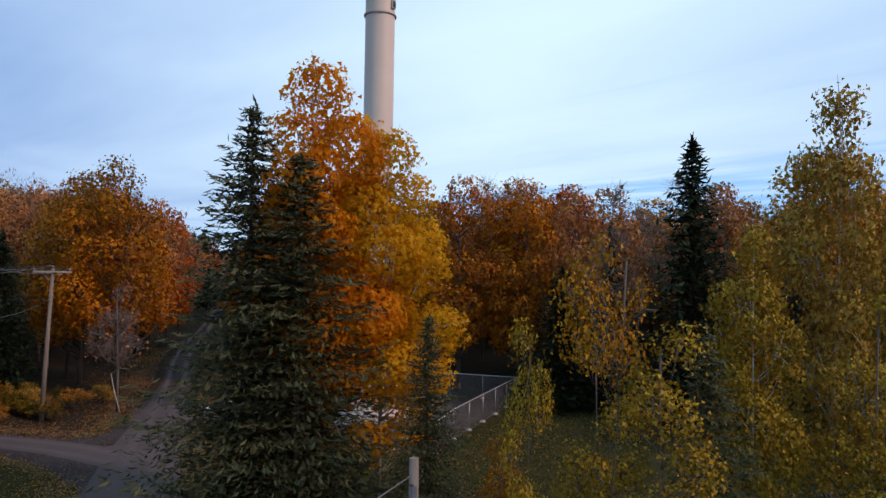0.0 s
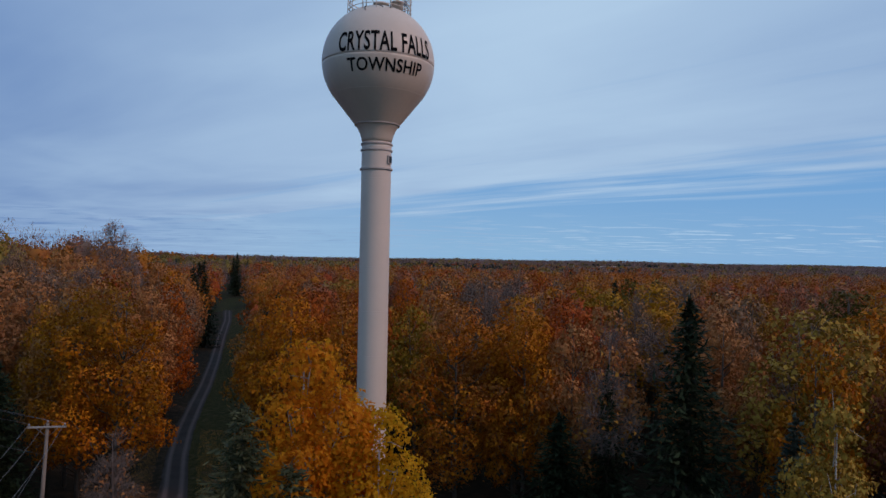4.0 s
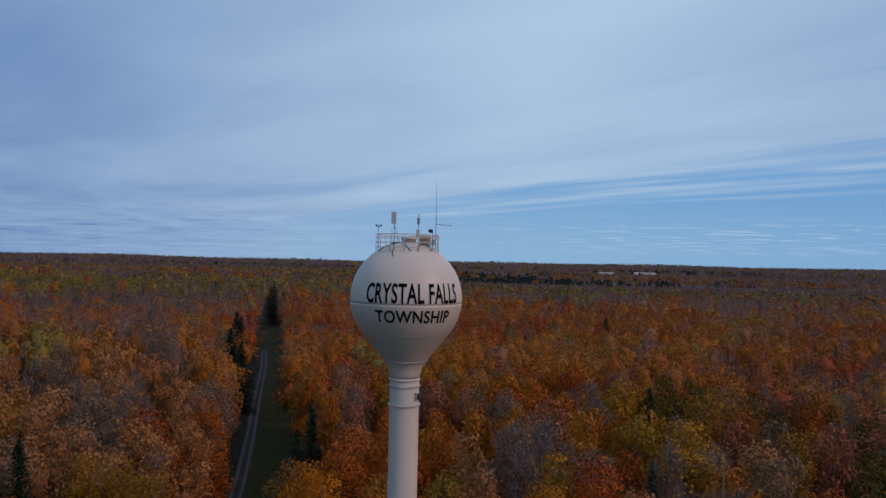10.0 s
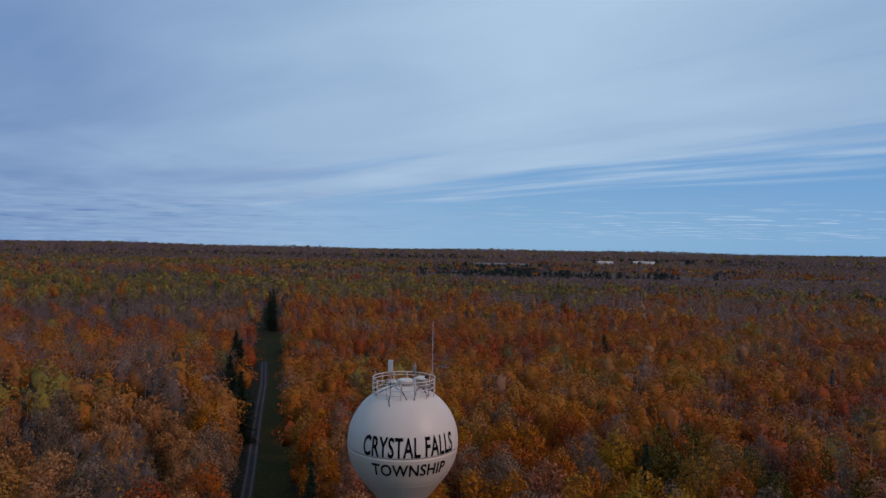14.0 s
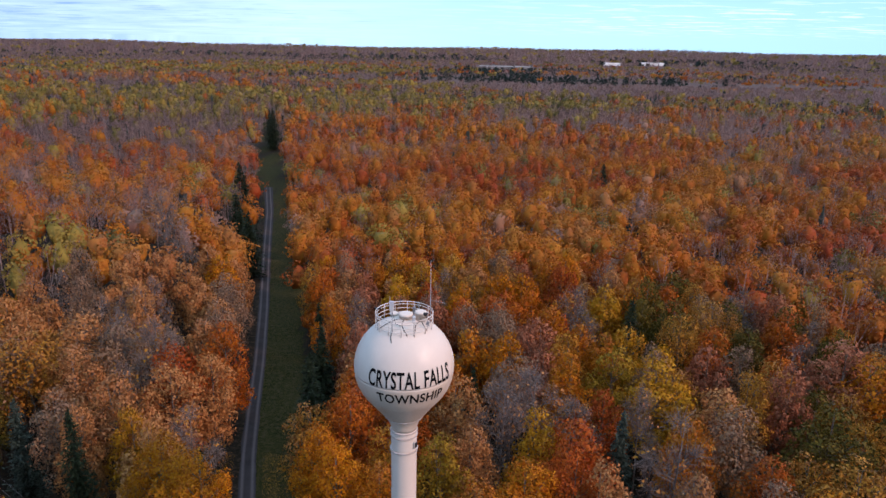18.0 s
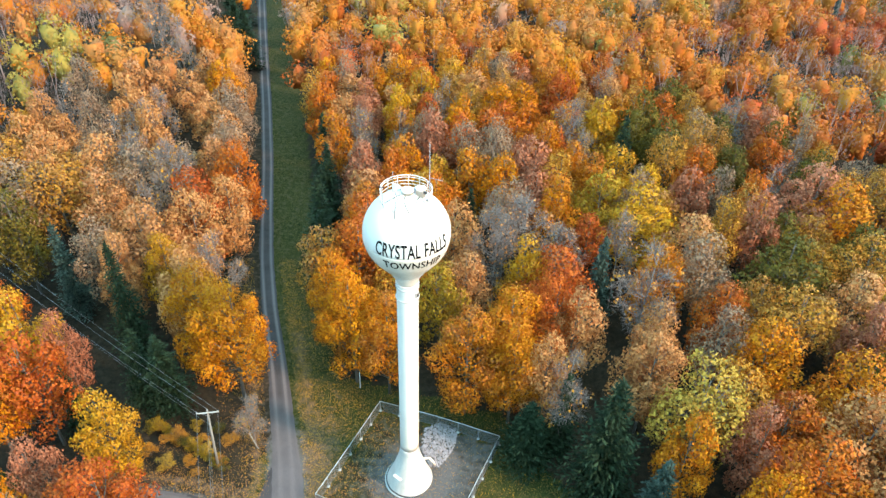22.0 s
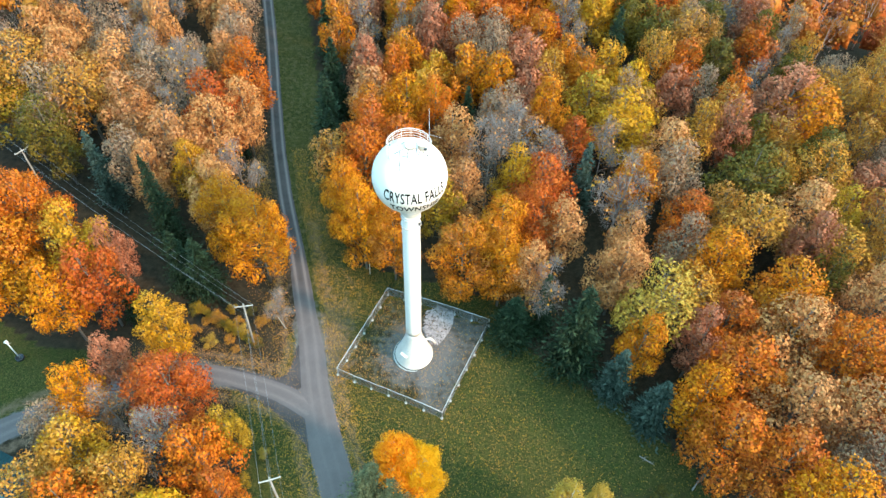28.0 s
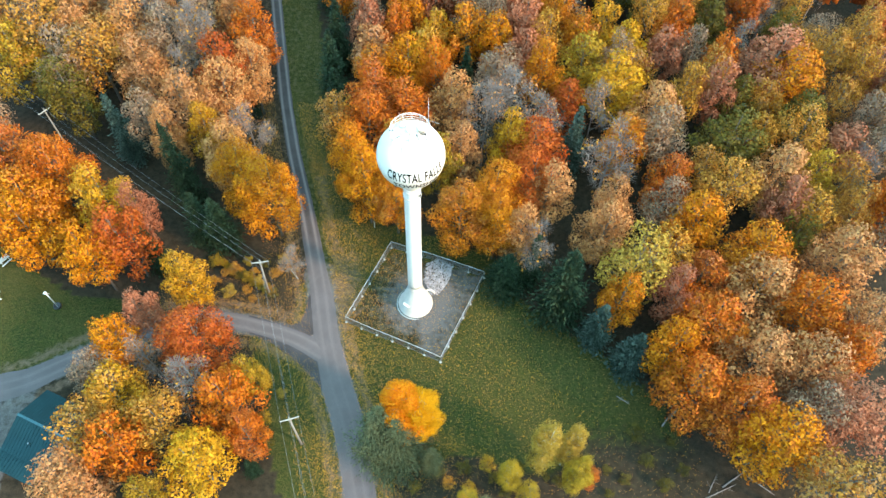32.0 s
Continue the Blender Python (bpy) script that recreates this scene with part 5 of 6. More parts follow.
def plant(kind, x, y, spread, height, tall=False, far=False, slim=False):
    """One tree as a thing of its own with trunk and crown."""
    i = int(abs(x * 13.7 + y * 7.3))
    z = float(land(x, y))
    turn = (x * 57 + y * 31) % 360
    height -= float(rise(x, y))
    PLANTED.append((x, y, 5.4 if kind in ("spruce", "blue", "full") else max(1.5, spread * 0.8)))
    if kind == "bare":
        t = new("bare_tree")
        trunk, twigs, lv = BARE[i % 3]
        part("trunk", trunk, None, t)
        part("twig_crown", twigs, None, t)
        part("last_foliage", crown_mesh("bare", i % 3, lv, LEAF["peach" if i % 2 else "brown"]), None, t)
        t.matrix_basis = pose(x, y, z, 0, 0, turn) @ Matrix.Diagonal((spread / 4.3, spread / 4.3, height / 16.0, 1))
    elif kind in ("spruce", "blue", "full", "near"):
        t = new("spruce_tree")
        stock = NEAR_SPRUCE if kind == "near" else FULL_SPRUCE if kind == "full" else SPRUCES_FAR if far else SPRUCES
        v, trunk = stock[i % len(stock)]
        part("trunk", trunk, None, t)
        part("crown", crown_mesh(kind + str(far), i % len(stock), v, BLUE_NEEDLES if kind == "blue" else NEAR_NEEDLES if kind == "near" else NEEDLES), None, t)
        t.matrix_basis = pose(x, y, z, 0, 0, turn) @ Matrix.Diagonal((spread / (4.1 if kind in ("full", "near") else 2.7),) * 2 + (height / 16.0, 1))
        return tagged(t, "blue-grey spruce with soft drooping boughs" if kind == "blue" else "dark green spruce with dense drooping boughs" if kind in ("full", "near") else "slim dark green spruce", "tree", "spruces at the wood's edge")
    else:
        t = new("poplar_tree" if tall or slim else "maple_tree")
        thin = kind in ("twiggy", "brown", "pale")
        stock, name = (TOPPED, "topped") if slim and kind == "yellow" else (SLIM, "slim") if slim else (FLAME, "flame") if kind in ("blaze", "amber") else (TALL, "tall") if tall else (THIN, "thin") if thin else (MAPLES_FAR, "far") if far else (MAPLES_NEAR, "near") if (x, y) in NEAR_ONES else (MAPLES, "maple")
        v, trunk = stock[i % len(stock)]
        part("trunk", trunk, None, t)
        part("crown", crown_mesh(name, i % len(stock), v, LEAF[kind]), None, t)
        s = spread / (1.6 if slim else 2.9 if tall else 4.5)
        t.matrix_basis = pose(x, y, z, 0, 0, turn) @ Matrix.Diagonal((s, s, height / (10.0 if slim else 16.5), 1))
    return tagged(t, LABELS[kind], "tree", "autumn trees of the wood")


def grove(rows, lift=0.0):
    for kind, x, y, spread in rows:
        plant(kind, x, y, spread, (15.4 + spread * 0.8 if kind != "bare" else 22.0 if spread > 4.2 else 18.5 if spread > 3 else 9.5) + lift)


grove([("red", -33.8, 36.7, 5.5), ("bare", -40.1, 34.5, 3.4), ("gold", -44.8, 35.9, 3.9), ("twiggy", -45.8, 31, 3.5), ("plum", -42.2, 40.9, 3.1), ("yellow", -37.8, 46.7, 3.7),
       ("bare", -35.3, 42.3, 2.4), ("lime", -25.7, 32.8, 2.6), ("yellow", -41.9, 28.1, 4.9), ("brown", -43.6, 23.6, 5.2), ("brown", -35.1, 24.9, 4.8), ("orange", -27.9, 29.1, 5.1),
       ("yellow", -29.7, 20.6, 5.0), ("orange", -24.5, 24.8, 3.2), ("peach", -44.1, 17, 5.3), ("lime", -34.9, 16.1, 2.8)], -2.0)
grove([("orange", -61.2, 62.5, 6.3), ("orange", -68.8, 65.3, 6.0), ("yellow", -53.2, 59, 5.0), ("red", -48.1, 52, 4.9), ("gold", -52.4, 49.2, 4.5), ("gold", -62.7, 56.6, 6.0),
       ("gold", -62.6, 52.4, 5.3), ("plum", -47.8, 57.7, 2.9)])
grove([("gold", -28.1, 61.4, 5.6), ("gold", -33, 64.8, 5.1), ("peach", -36.2, 68.6, 4.8), ("bare", -24.2, 53.3, 2.6), ("bare", -33.6, 73.6, 4.1), ("peach", -39.7, 82, 5.2),
       ("red", -41.1, 87.3, 5.2), ("peach", -44.6, 78.3, 5.2), ("peach", -47.0, 72.2, 3.4), ("twiggy", -51.5, 93, 5.6), ("peach", -54.3, 85.5, 5.4),
       ("brown", -62.8, 87.7, 6.3), ("twiggy", -68.1, 85.8, 6.0), ("brown", -74.9, 91, 7.3), ("lime", -77.1, 86.4, 6.3), ("green", -65.7, 79.8, 5.0)], 0.5)
grove([("orange", -38.4, 98.6, 4.8), ("yellow", -41.3, 74.2, 3.2), ("peach", -36.6, 88.5, 4.3), ("bare", -46.5, 93.3, 5.1), ("peach", -59.2, 95.2, 6.0),
       ("gold", -13.4, 65.2, 5.0), ("gold", -16.5, 69.8, 4.5), ("gold", -8.6, 63.1, 4.3), ("orange", -14.6, 76.9, 5.3), ("orange", -14.4, 83.3, 5.2), ("orange", -8.4, 79.9, 5.1),
       ("gold", -15.2, 88.6, 3.9), ("gold", -9.3, 90.6, 5.2), ("peach", -1, 83.1, 5.0), ("peach", 0.9, 71.9, 4.0), ("gold", 1.6, 59.8, 5.0), ("gold", 6.9, 63.4, 5.4)])
grove([("red", 12.1, 67, 4.8), ("gold", 7.2, 58.8, 4.1), ("peach", 10.8, 57.4, 3.5), ("lime", -2.1, 69.4, 4.0), ("bare", 8.4, 81.2, 5.4), ("bare", 4.7, 78.3, 4.4),
       ("red", 13.2, 72.5, 5.6), ("peach", 15.1, 65.1, 4.6), ("bare", 13.2, 55, 3.8), ("peach", 23.3, 58.3, 4.5), ("lime", 21.6, 93.8, 4.9), ("yellow", 26.6, 88, 6.5),
       ("peach", 33.2, 81.9, 5.5), ("bare", 24.6, 71.5, 5.7), ("twiggy", 34.3, 77.5, 5.0), ("orange", 33.9, 68.1, 4.3), ("twiggy", 32.6, 63.4, 4.0), ("pale", 27.3, 51.7, 5.7)])
grove([("gold", 25.2, 47, 3.6), ("green", 44.9, 76.6, 6.6), ("brown", 42.3, 66, 5.7), ("gold", 37.2, 60.4, 5.0), ("lime", 57.2, 71, 4.0), ("peach", 51.7, 70.1, 5.5),
       ("brown", 56.1, 78.7, 5.2), ("gold", 57, 91.7, 6.8), ("plum", 54.9, 95.8, 6.9), ("orange", 37.2, 43.4, 5.7), ("orange", 33.8, 33.9, 5.3), ("gold", 31.6, 39.5, 4.3),
       ("peach", 44.4, 49.2, 5.8), ("peach", 42.5, 38.8, 5.5), ("orange", 39.1, 31.8, 5.1), ("gold", 43.2, 27.5, 5.8), ("peach", 49.6, 37.6, 5.6), ("twiggy", 48.3, 31.4, 4.5)])
grove([("plum", 53.2, 31.7, 5.6), ("brown", 48.7, 21.4, 6.3), ("gold", 45.4, 54.9, 5.5), ("orange", 50.8, 46.1, 5.8), ("peach", 57.6, 54.9, 6.3), ("peach", 58.1, 44.9, 5.5), ("plum", 33.2, 48.4, 3.7)])
for row in (("full", -43.9, 66.4, 3.5, 21.5), ("blue", -56.8, 75.4, 3.0, 17.0), ("full", -36.4, 58.3, 3.9, 13.8), ("full", -40.0, 59.4, 3.4, 13.8), ("spruce", -45.5, 53.1, 2.2, 13.0),
            ("spruce", -23.4, 101.4, 3.7, 17.6), ("spruce", -23.6, 94.0, 3.6, 16.0), ("spruce", -21.9, 87.8, 3.2, 13.5), ("spruce", 1.1, 93.1, 2.6, 15.3), ("blue", 19.8, 77.6, 3.2, 18.0),
            ("spruce", -66.5, 187.0, 4.8, 19.0), ("spruce", -58.5, 173.0, 4.4, 18.0), ("spruce", -70.2, 206.0, 5.0, 21.0), ("spruce", -63.5, 181.0, 4.4, 16.0), ("spruce", -81.0, 233.0, 4.8, 20.0), ("spruce", -115.0, 390.6, 5.0, 24.0), ("spruce", -119.5, 399.0, 5.0, 22.0), ("spruce", -111.0, 396.0, 4.4, 19.0), ("spruce", 27.7, 112.0, 3.4, 20.0), ("spruce", -27.5, 118.0, 3.2, 15.0), ("spruce", 46.4, 254.7, 4.4, 19.5),
            ("full", 9.2, 53.0, 4.3, 11.5), ("full", 17.3, 48.6, 5.2, 20.7), ("blue", 22.7, 44.6, 3.0, 13.5), ("blue", 27.4, 40.6, 3.4, 13.0), ("spruce", 13.2, 54.6, 2.6, 15.0),
            ("near", -7.0, 26.3, 5.3, 17.5), ("near", -5.0, 25.6, 5.2, 15.6), ("near", -0.3, 24.2, 2.3, 9.8), ("spruce", -38.2, 88.0, 2.0, 14.0), ("spruce", -24.6, 22.2, 1.4, 6.0)):
    plant(*row)
for row in (("blaze", -4.7, 28.4, 3.4, 19.7), ("amber", -2.3, 28.8, 3.1, 17.0), ("pale", 14.0, 25.3, 2.4, 18.3), ("pale", 17.6, 26.0, 2.0, 16.4), ("poplar", 9.9, 22.3, 1.8, 12.9), ("poplar", 12.4, 20.4, 1.6, 11.0),
            ("poplar", 18.6, 22.8, 2.1, 14.5), ("yellow", 4.1, 17.4, 1.5, 12.4), ("poplar", 5.3, 16.6, 1.7, 10.2), ("poplar", 2.3, 17.3, 0.9, 10.2), ("gold", 1.8, 18.6, 0.9, 7.0),
            ("poplar", 4.7, 19.6, 1.5, 9.6), ("orange", 20.6, 23.2, 1.5, 9.0)):
    plant(*row, row[3] > 1.75, False, row[3] <= 1.75)
plant("near", 7.0, 18.3, 2.5, 9.9)


for x, y, spread, height in ((-66, 141, 4.6, 23.5), (-60.5, 138, 4.0, 22.0)):
    plant("bare", x, y, spread, height)


# ---- where woods may stand ----
def wooded(x, y):
    x, y = np.asarray(x, float), np.asarray(y, float)
    ok = ~(inside(x, y, CLEARING) | inside(x, y, LAWN) | inside(x, y, LOT))
    edge = np.interp(y, MAIN_ROAD[:, 1], MAIN_ROAD[:, 0])
    on_road = (x > edge - 3.0) & (x < edge + 8.5) & (y < 292)
    on_road |= (x > edge - 4.2) & (x < edge + 4.2) & (y < 300)
    track = np.interp(y, TRACK[:, 1], TRACK[:, 0])
    on_road |= (np.abs(x - track) < 8.0 - 4.5 * np.clip((y - 300) / 150, 0, 1)) & (y > 285) & (y < 520)
    ok &= ~on_road
    ok &= off_line(x, y, BRANCH[::5]) > 3.6
    ok &= (off_line(x, y, POWER_LINE) > 6.0)
    ok &= y > 14
    for cx, cy, wx, y0 in FAR_CLEAR:
        ok &= ~((np.abs(x - y * cx / cy) < wx) & (y > y0) & (y < cy + 18))
    return ok


def scatter(r, y0, y1, gap, jitter=0.36):
    """A loose hexagonal scatter over the part of the country that lies in sight."""
    out = []
    y, row = y0, 0
    while y < y1:
        half = 16 + (y + 6) * 0.70 + gap
        xs = np.arange(-half - gap, half, gap) + (row % 2) * gap / 2
        out.append(np.stack([xs, np.full(len(xs), y)], 1))
        y += gap * 0.87
        row += 1
    p = np.concatenate(out)
    return p + r.uniform(-jitter, jitter, p.shape) * gap


def tone_of(x, y, r):
    """Species by stretches of the wood: orange and gold, with grey bare belts, yellow-green ones far off and scattered
    spruce; greyer with distance in place of haze.
    """
    n = len(x)
    far = np.hypot(x, y)
    belt = np.array([noise.noise((a / 120.0, b2 / 70.0, 3.1)) for a, b2 in zip(x, y)])
    patch = np.array([noise.noise((a / 45.0, b2 / 45.0, 8.7)) for a, b2 in zip(x, y)])
    tract = np.array([noise.noise((a / 420.0, b2 / 190.0, 5.3)) for a, b2 in zip(x, y)]) + r.normal(0, 0.05, n)
    right = np.clip((x + 0.06 * y + 60) / 160, 0, 1)
    t = np.clip(0.24 + patch * 0.34 + r.normal(0, 0.12, n), 0.0, 0.56)

    def stretch(lo, hi, soft):
        return np.clip((far - lo) / soft, 0, 1) * np.clip((hi - far) / soft, 0, 1)

    bare = 0.22 + 0.22 * np.clip((far - 150) / 200, 0, 1) + 0.45 * np.clip(belt * 1.7, 0, 1) * np.clip((far - 200) / 250, 0.15, 1)
    bare = bare + 0.24 * ((x < -30 - 0.2 * y) & (far < 480))  # the slope west of the road has dropped more leaves
    # the grey share grows with distance to paint in the missing aerial haze
    bare = bare + 0.36 * np.clip((far - 380) / 200, 0, 1) + 0.45 * stretch(760, 1120, 60) * right + 0.2 * np.clip((far - 1500) / 300, 0, 1)
    bare = bare + 0.18 * np.clip((x - 0.22 * y - 10) / 60, 0, 1) * (far < 480)  # duller woods to the east
    t = np.where(r.uniform(0, 1, n) < bare, r.uniform(0.6, 0.76, n), t)
    yellow = 0.04 + 0.5 * stretch(560, 800, 50) * right * (0.4 + 0.6 * (tract < 0.1)) + 0.5 * stretch(430, 1500, 120) * (1 - right) * (tract < 0.05) + 0.18 * stretch(1120, 1900, 100) * (tract > 0.05)
    t = np.where(r.uniform(0, 1, n) < yellow, r.uniform(0.8, 0.95, n), t)
    dark = 0.008 + 0.16 * stretch(560, 800, 40) * right + 0.07 * stretch(450, 1500, 150) * (1 - right)
    dark = dark + 0.95 * stretch(1080, 1500, 50) * (0.25 + 0.75 * right) * (tract + 0.5 * patch > -0.08) + 0.35 * stretch(1700, 2900, 150) * (tract > 0.02)
    t = np.where(r.uniform(0, 1, n) < dark, 0.98, t)
    return t


r = np.random.default_rng(11)
KINDS = ["gold", "orange", "gold", "peach", "gold", "red", "gold", "yellow", "twiggy", "bare", "brown", "peach", "yellow", "gold", "orange", "red", "gold", "plum", "orange", "bare", "twiggy", "peach", "brown"]
OPEN_EDGE = [(-14, 71), (8, 66), (15, 60), (25, 52), (33, 45), (44, 30), (46, 10), (-22, 10), (-27, 60)]  # only the planted trees stand here
spots = scatter(r, 18, 150, 5.3)
spots = spots[wooded(spots[:, 0], spots[:, 1])]
spots = spots[np.argsort(np.hypot(spots[:, 0] + 4, spots[:, 1] - 55))]
things_left, fill = 200, []
for x, y in spots:
    if any((x - a) ** 2 + (y - b2) ** 2 < (0.62 * s + 2.2) ** 2 for a, b2, s in PLANTED):
        continue
    if (x < -47 and y < 34) or inside(x, y, OPEN_EDGE):
        continue
    if things_left > 0:
        things_left -= 1
        kind = KINDS[int(r.integers(len(KINDS)))]
        if x < -34 and y > 60:
            kind = ["peach", "twiggy", "bare", "bare", "gold", "peach", "peach", "twiggy"][int(r.integers(8))]
        elif x > 30:
            kind = ["brown", "plum", "green", "twiggy", "orange", "brown", "bare"][int(r.integers(7))]
        spread = r.uniform(3.4, 4.8)
        plant(kind, x, y, spread, r.uniform(16.5, 21.0), far=math.hypot(x, y - 50) > 45)
    else:
        fill.append((x, y))
fill = np.array(fill)


# ---- the wood further off, joined ----
def dome_shape():
    """The upper part of a rounded crown, of few faces."""
    bm = bmesh.new()
    bmesh.ops.create_cube(bm, size=2)
    bmesh.ops.subdivide_edges(bm, edges=bm.edges, cuts=1, use_grid_fill=True)
    bm.verts.ensure_lookup_table()
    p = np.array([v.co.normalized() for v in bm.verts])
    q = np.array([[v.index for v in f.verts] for f in bm.faces if f.calc_center_median().z > -0.7])
    q = np.concatenate([q[:, [0, 1, 2]], q[:, [0, 2, 3]]])
    bm.free()
    return p, q


DOME_P, DOME_Q = dome_shape()


def with_domes(v, q, nr, t2, x, y, z, ht, sp, tones, r):
    """Adds the close inner mass of every crown, so that no light shows through it."""
    vs, qs, ns, ts, k = [v], [q], [nr], [t2], len(v)
    if len(x) > 9000:
        return v, q, nr, t2
    for i in range(len(x)):
        if 0.58 <= tones[i] < 0.77:
            continue
        tall = tones[i] > 0.96
        wide = sp[i] * (0.3 if tall else 0.5)
        p = DOME_P * [wide, wide, ht[i] * (0.42 if tall else 0.22)] * r.uniform(0.6, 1.2, (len(DOME_P), 1))
        vs.append(p + [x[i], y[i], z[i] + ht[i] * (0.5 if tall else 0.69)])
        qs.append(DOME_Q + k)
        ns.append(DOME_P)
        ts.append(np.full(len(DOME_Q), tones[i]))
        k += len(DOME_P)
    return np.concatenate(vs), np.concatenate(qs), np.concatenate(ns), np.concatenate(ts)


def woods(name, spots, r, leaves, size, height, spread, label, trunks=False):
    x, y = spots[:, 0], spots[:, 1]
    n = len(spots)
    tones = tone_of(x, y, r)
    ht = r.uniform(height[0], height[1], n)
    marsh = (y > 960) & (y < 1120) & (x > -60 + 40 * np.sin(y / 60))  # low bare growth before the far buildings
    ht = np.where(marsh, ht * 0.42, ht)
    tones = np.where(marsh & (r.uniform(0, 1, n) < 0.85), 0.66, tones)
    sp = r.uniform(spread[0], spread[1], n)
    base_z = land(x, y)
    shapes = []
    for k in range(10):
        rr = np.random.default_rng(300 + k)
        c, d = crown_points(rr, lobes_of(rr, 16.0, 4.5, 9.0, 11, 0.8), leaves, True)
        shapes.append((c, d))
    cone = []
    for k in range(3):
        rr = np.random.default_rng(330 + k)
        u = 1 - np.sqrt(rr.uniform(0, 1, leaves))
        a = rr.uniform(0, 6.28, leaves)
        c = np.stack([np.cos(a) * (1 - u) * 2.4, np.sin(a) * (1 - u) * 2.4, 1.5 + u * 15.5], 1)
        cone.append((c, np.stack([np.cos(a), np.sin(a), np.full(leaves, 0.4)], 1)))
    cs, ds, ss, ts = [], [], [], []
    for i in range(n):
        bare = 0.58 <= tones[i] < 0.77
        c, d = cone[i % 3] if tones[i] > 0.96 else shapes[int(r.integers(10))]
        a = r.uniform(0, 6.28)
        rot = np.array([[math.cos(a), math.sin(a), 0], [-math.sin(a), math.cos(a), 0], [0, 0, 1]])
        sc = np.array([sp[i] / 4.5, sp[i] / 4.5, ht[i] / 16.0])
        if bare:
            keep = r.uniform(0, 1, len(c)) < 0.95
            c, d = c[keep], d[keep]
        cs.append((c @ rot) * sc + [x[i], y[i], base_z[i]])
        ds.append(d @ rot)
        ss.append(np.full(len(c), size * (0.78 if bare else 1.0)))
        ts.append(np.full(len(c), tones[i]))
    c, d, s, t2 = np.concatenate(cs), np.concatenate(ds), np.concatenate(ss), np.concatenate(ts)
    v, q, nr = leaf_sprays(c, d, s * r.uniform(0.7, 1.25, len(c)), r, tilt=0.4, soften=0.8)
    # the bare crowns are upright twigs
    b2 = np.where((t2 >= 0.58) & (t2 < 0.77))[0]
    way = d[b2] * 0.7 + [0, 0, 0.75] + r.normal(0, 0.28, (len(b2), 3))
    way /= np.linalg.norm(way, axis=1)[:, None]
    side = np.cross(way, r.normal(0, 1, way.shape))
    side /= np.linalg.norm(side, axis=1)[:, None]
    ln = s[b2][:, None] * r.uniform(1.6, 3.4, (len(b2), 1))
    low = c[b2] - way * ln * 0.7
    v = v.reshape(-1, 3, 3)
    side *= np.where((np.cross(side, way) * d[b2]).sum(1) < 0, -1.0, 1.0)[:, None]
    v[b2] = np.stack([low - side * ln * 0.075, low + side * ln * 0.075, c[b2] + way * ln * 0.5], 1)
    v = v.reshape(-1, 3)
    v, q, nr, t2 = with_domes(v, q, nr, t2, x, y, base_z, ht, sp, tones, r)
    if trunks:  # pale stems and forks of the bare trees
        who = np.where((tones >= 0.58) & (tones < 0.77))[0]
        pv, k = [], len(v)
        for fork in range(4):
            a = r.uniform(0, 6.28, len(who))
            reach, low = (0.0, 0.3) if fork == 0 else (0.55, 0.55)
            foot = np.stack([x[who], y[who], base_z[who] + ht[who] * low], 1)
            top = foot + np.stack([np.cos(a) * sp[who] * reach, np.sin(a) * sp[who] * reach, ht[who] * ((1.02 if fork == 0 else 0.95) - low)], 1)
            wide = np.stack([np.full(len(who), 0.11 if fork == 0 else 0.06), np.zeros(len(who)), np.zeros(len(who))], 1)
            pv.append(np.stack([foot - wide, foot + wide, top], 1).reshape(-1, 3))
        pv = np.concatenate(pv)
        v, q = np.concatenate([v, pv]), np.concatenate([q, np.arange(len(pv)).reshape(-1, 3) + k])
        nr = np.concatenate([nr, np.tile([0.3, -0.9, 0.3], (len(pv), 1))])
        t2 = np.concatenate([t2, np.full(len(pv) // 3, 0.6)])
    tagged(new(name, array_mesh(name, v, q, WOODS, {"species": t2}, False, nr)), label, "woods", kind="stuff")


r = np.random.default_rng(12)
mid = scatter(r, 150, 330, 5.4)
mid = mid[wooded(mid[:, 0], mid[:, 1])]
for a, b2, s in PLANTED:
    if b2 > 140:
        mid = mid[np.hypot(mid[:, 0] - a, mid[:, 1] - b2 + 2.5) > 6.5]
mid = np.concatenate([fill, mid]) if len(fill) else mid
woods("woods_middle", mid, r, 230, 0.32, (12.5, 19.5), (3.0, 5.0), "dense autumn hardwood forest in orange, gold, rust and bare grey", True)
far = scatter(r, 330, 540, 6.3)
far = far[wooded(far[:, 0], far[:, 1])]
woods("woods_beyond", far, r, 62, 0.62, (11, 20), (2.8, 5.0), "autumn forest canopy in orange, bare grey and painted haze grey further off", True)
far = scatter(r, 540, 820, 8.0)
far = far[wooded(far[:, 0], far[:, 1])]
woods("woods_far", far, r, 32, 1.0, (12, 18), (3.6, 6.6), "far autumn forest canopy in grey, orange and yellow-green")
edge = scatter(r, 820, 2100, 13.0)
edge = edge[wooded(edge[:, 0], edge[:, 1])]
woods("woods_distant", edge, r, 11, 2.3, (9, 15), (5.0, 8.5), "distant mixed autumn forest with dark conifer belts")
rim = scatter(r, 2100, 4450, 34.0)
rim = rim[np.abs(rim[:, 0]) < 3100]
woods("woods_horizon", rim, r, 8, 7.5, (8, 17), (13, 20), "far wooded ridges at the horizon")

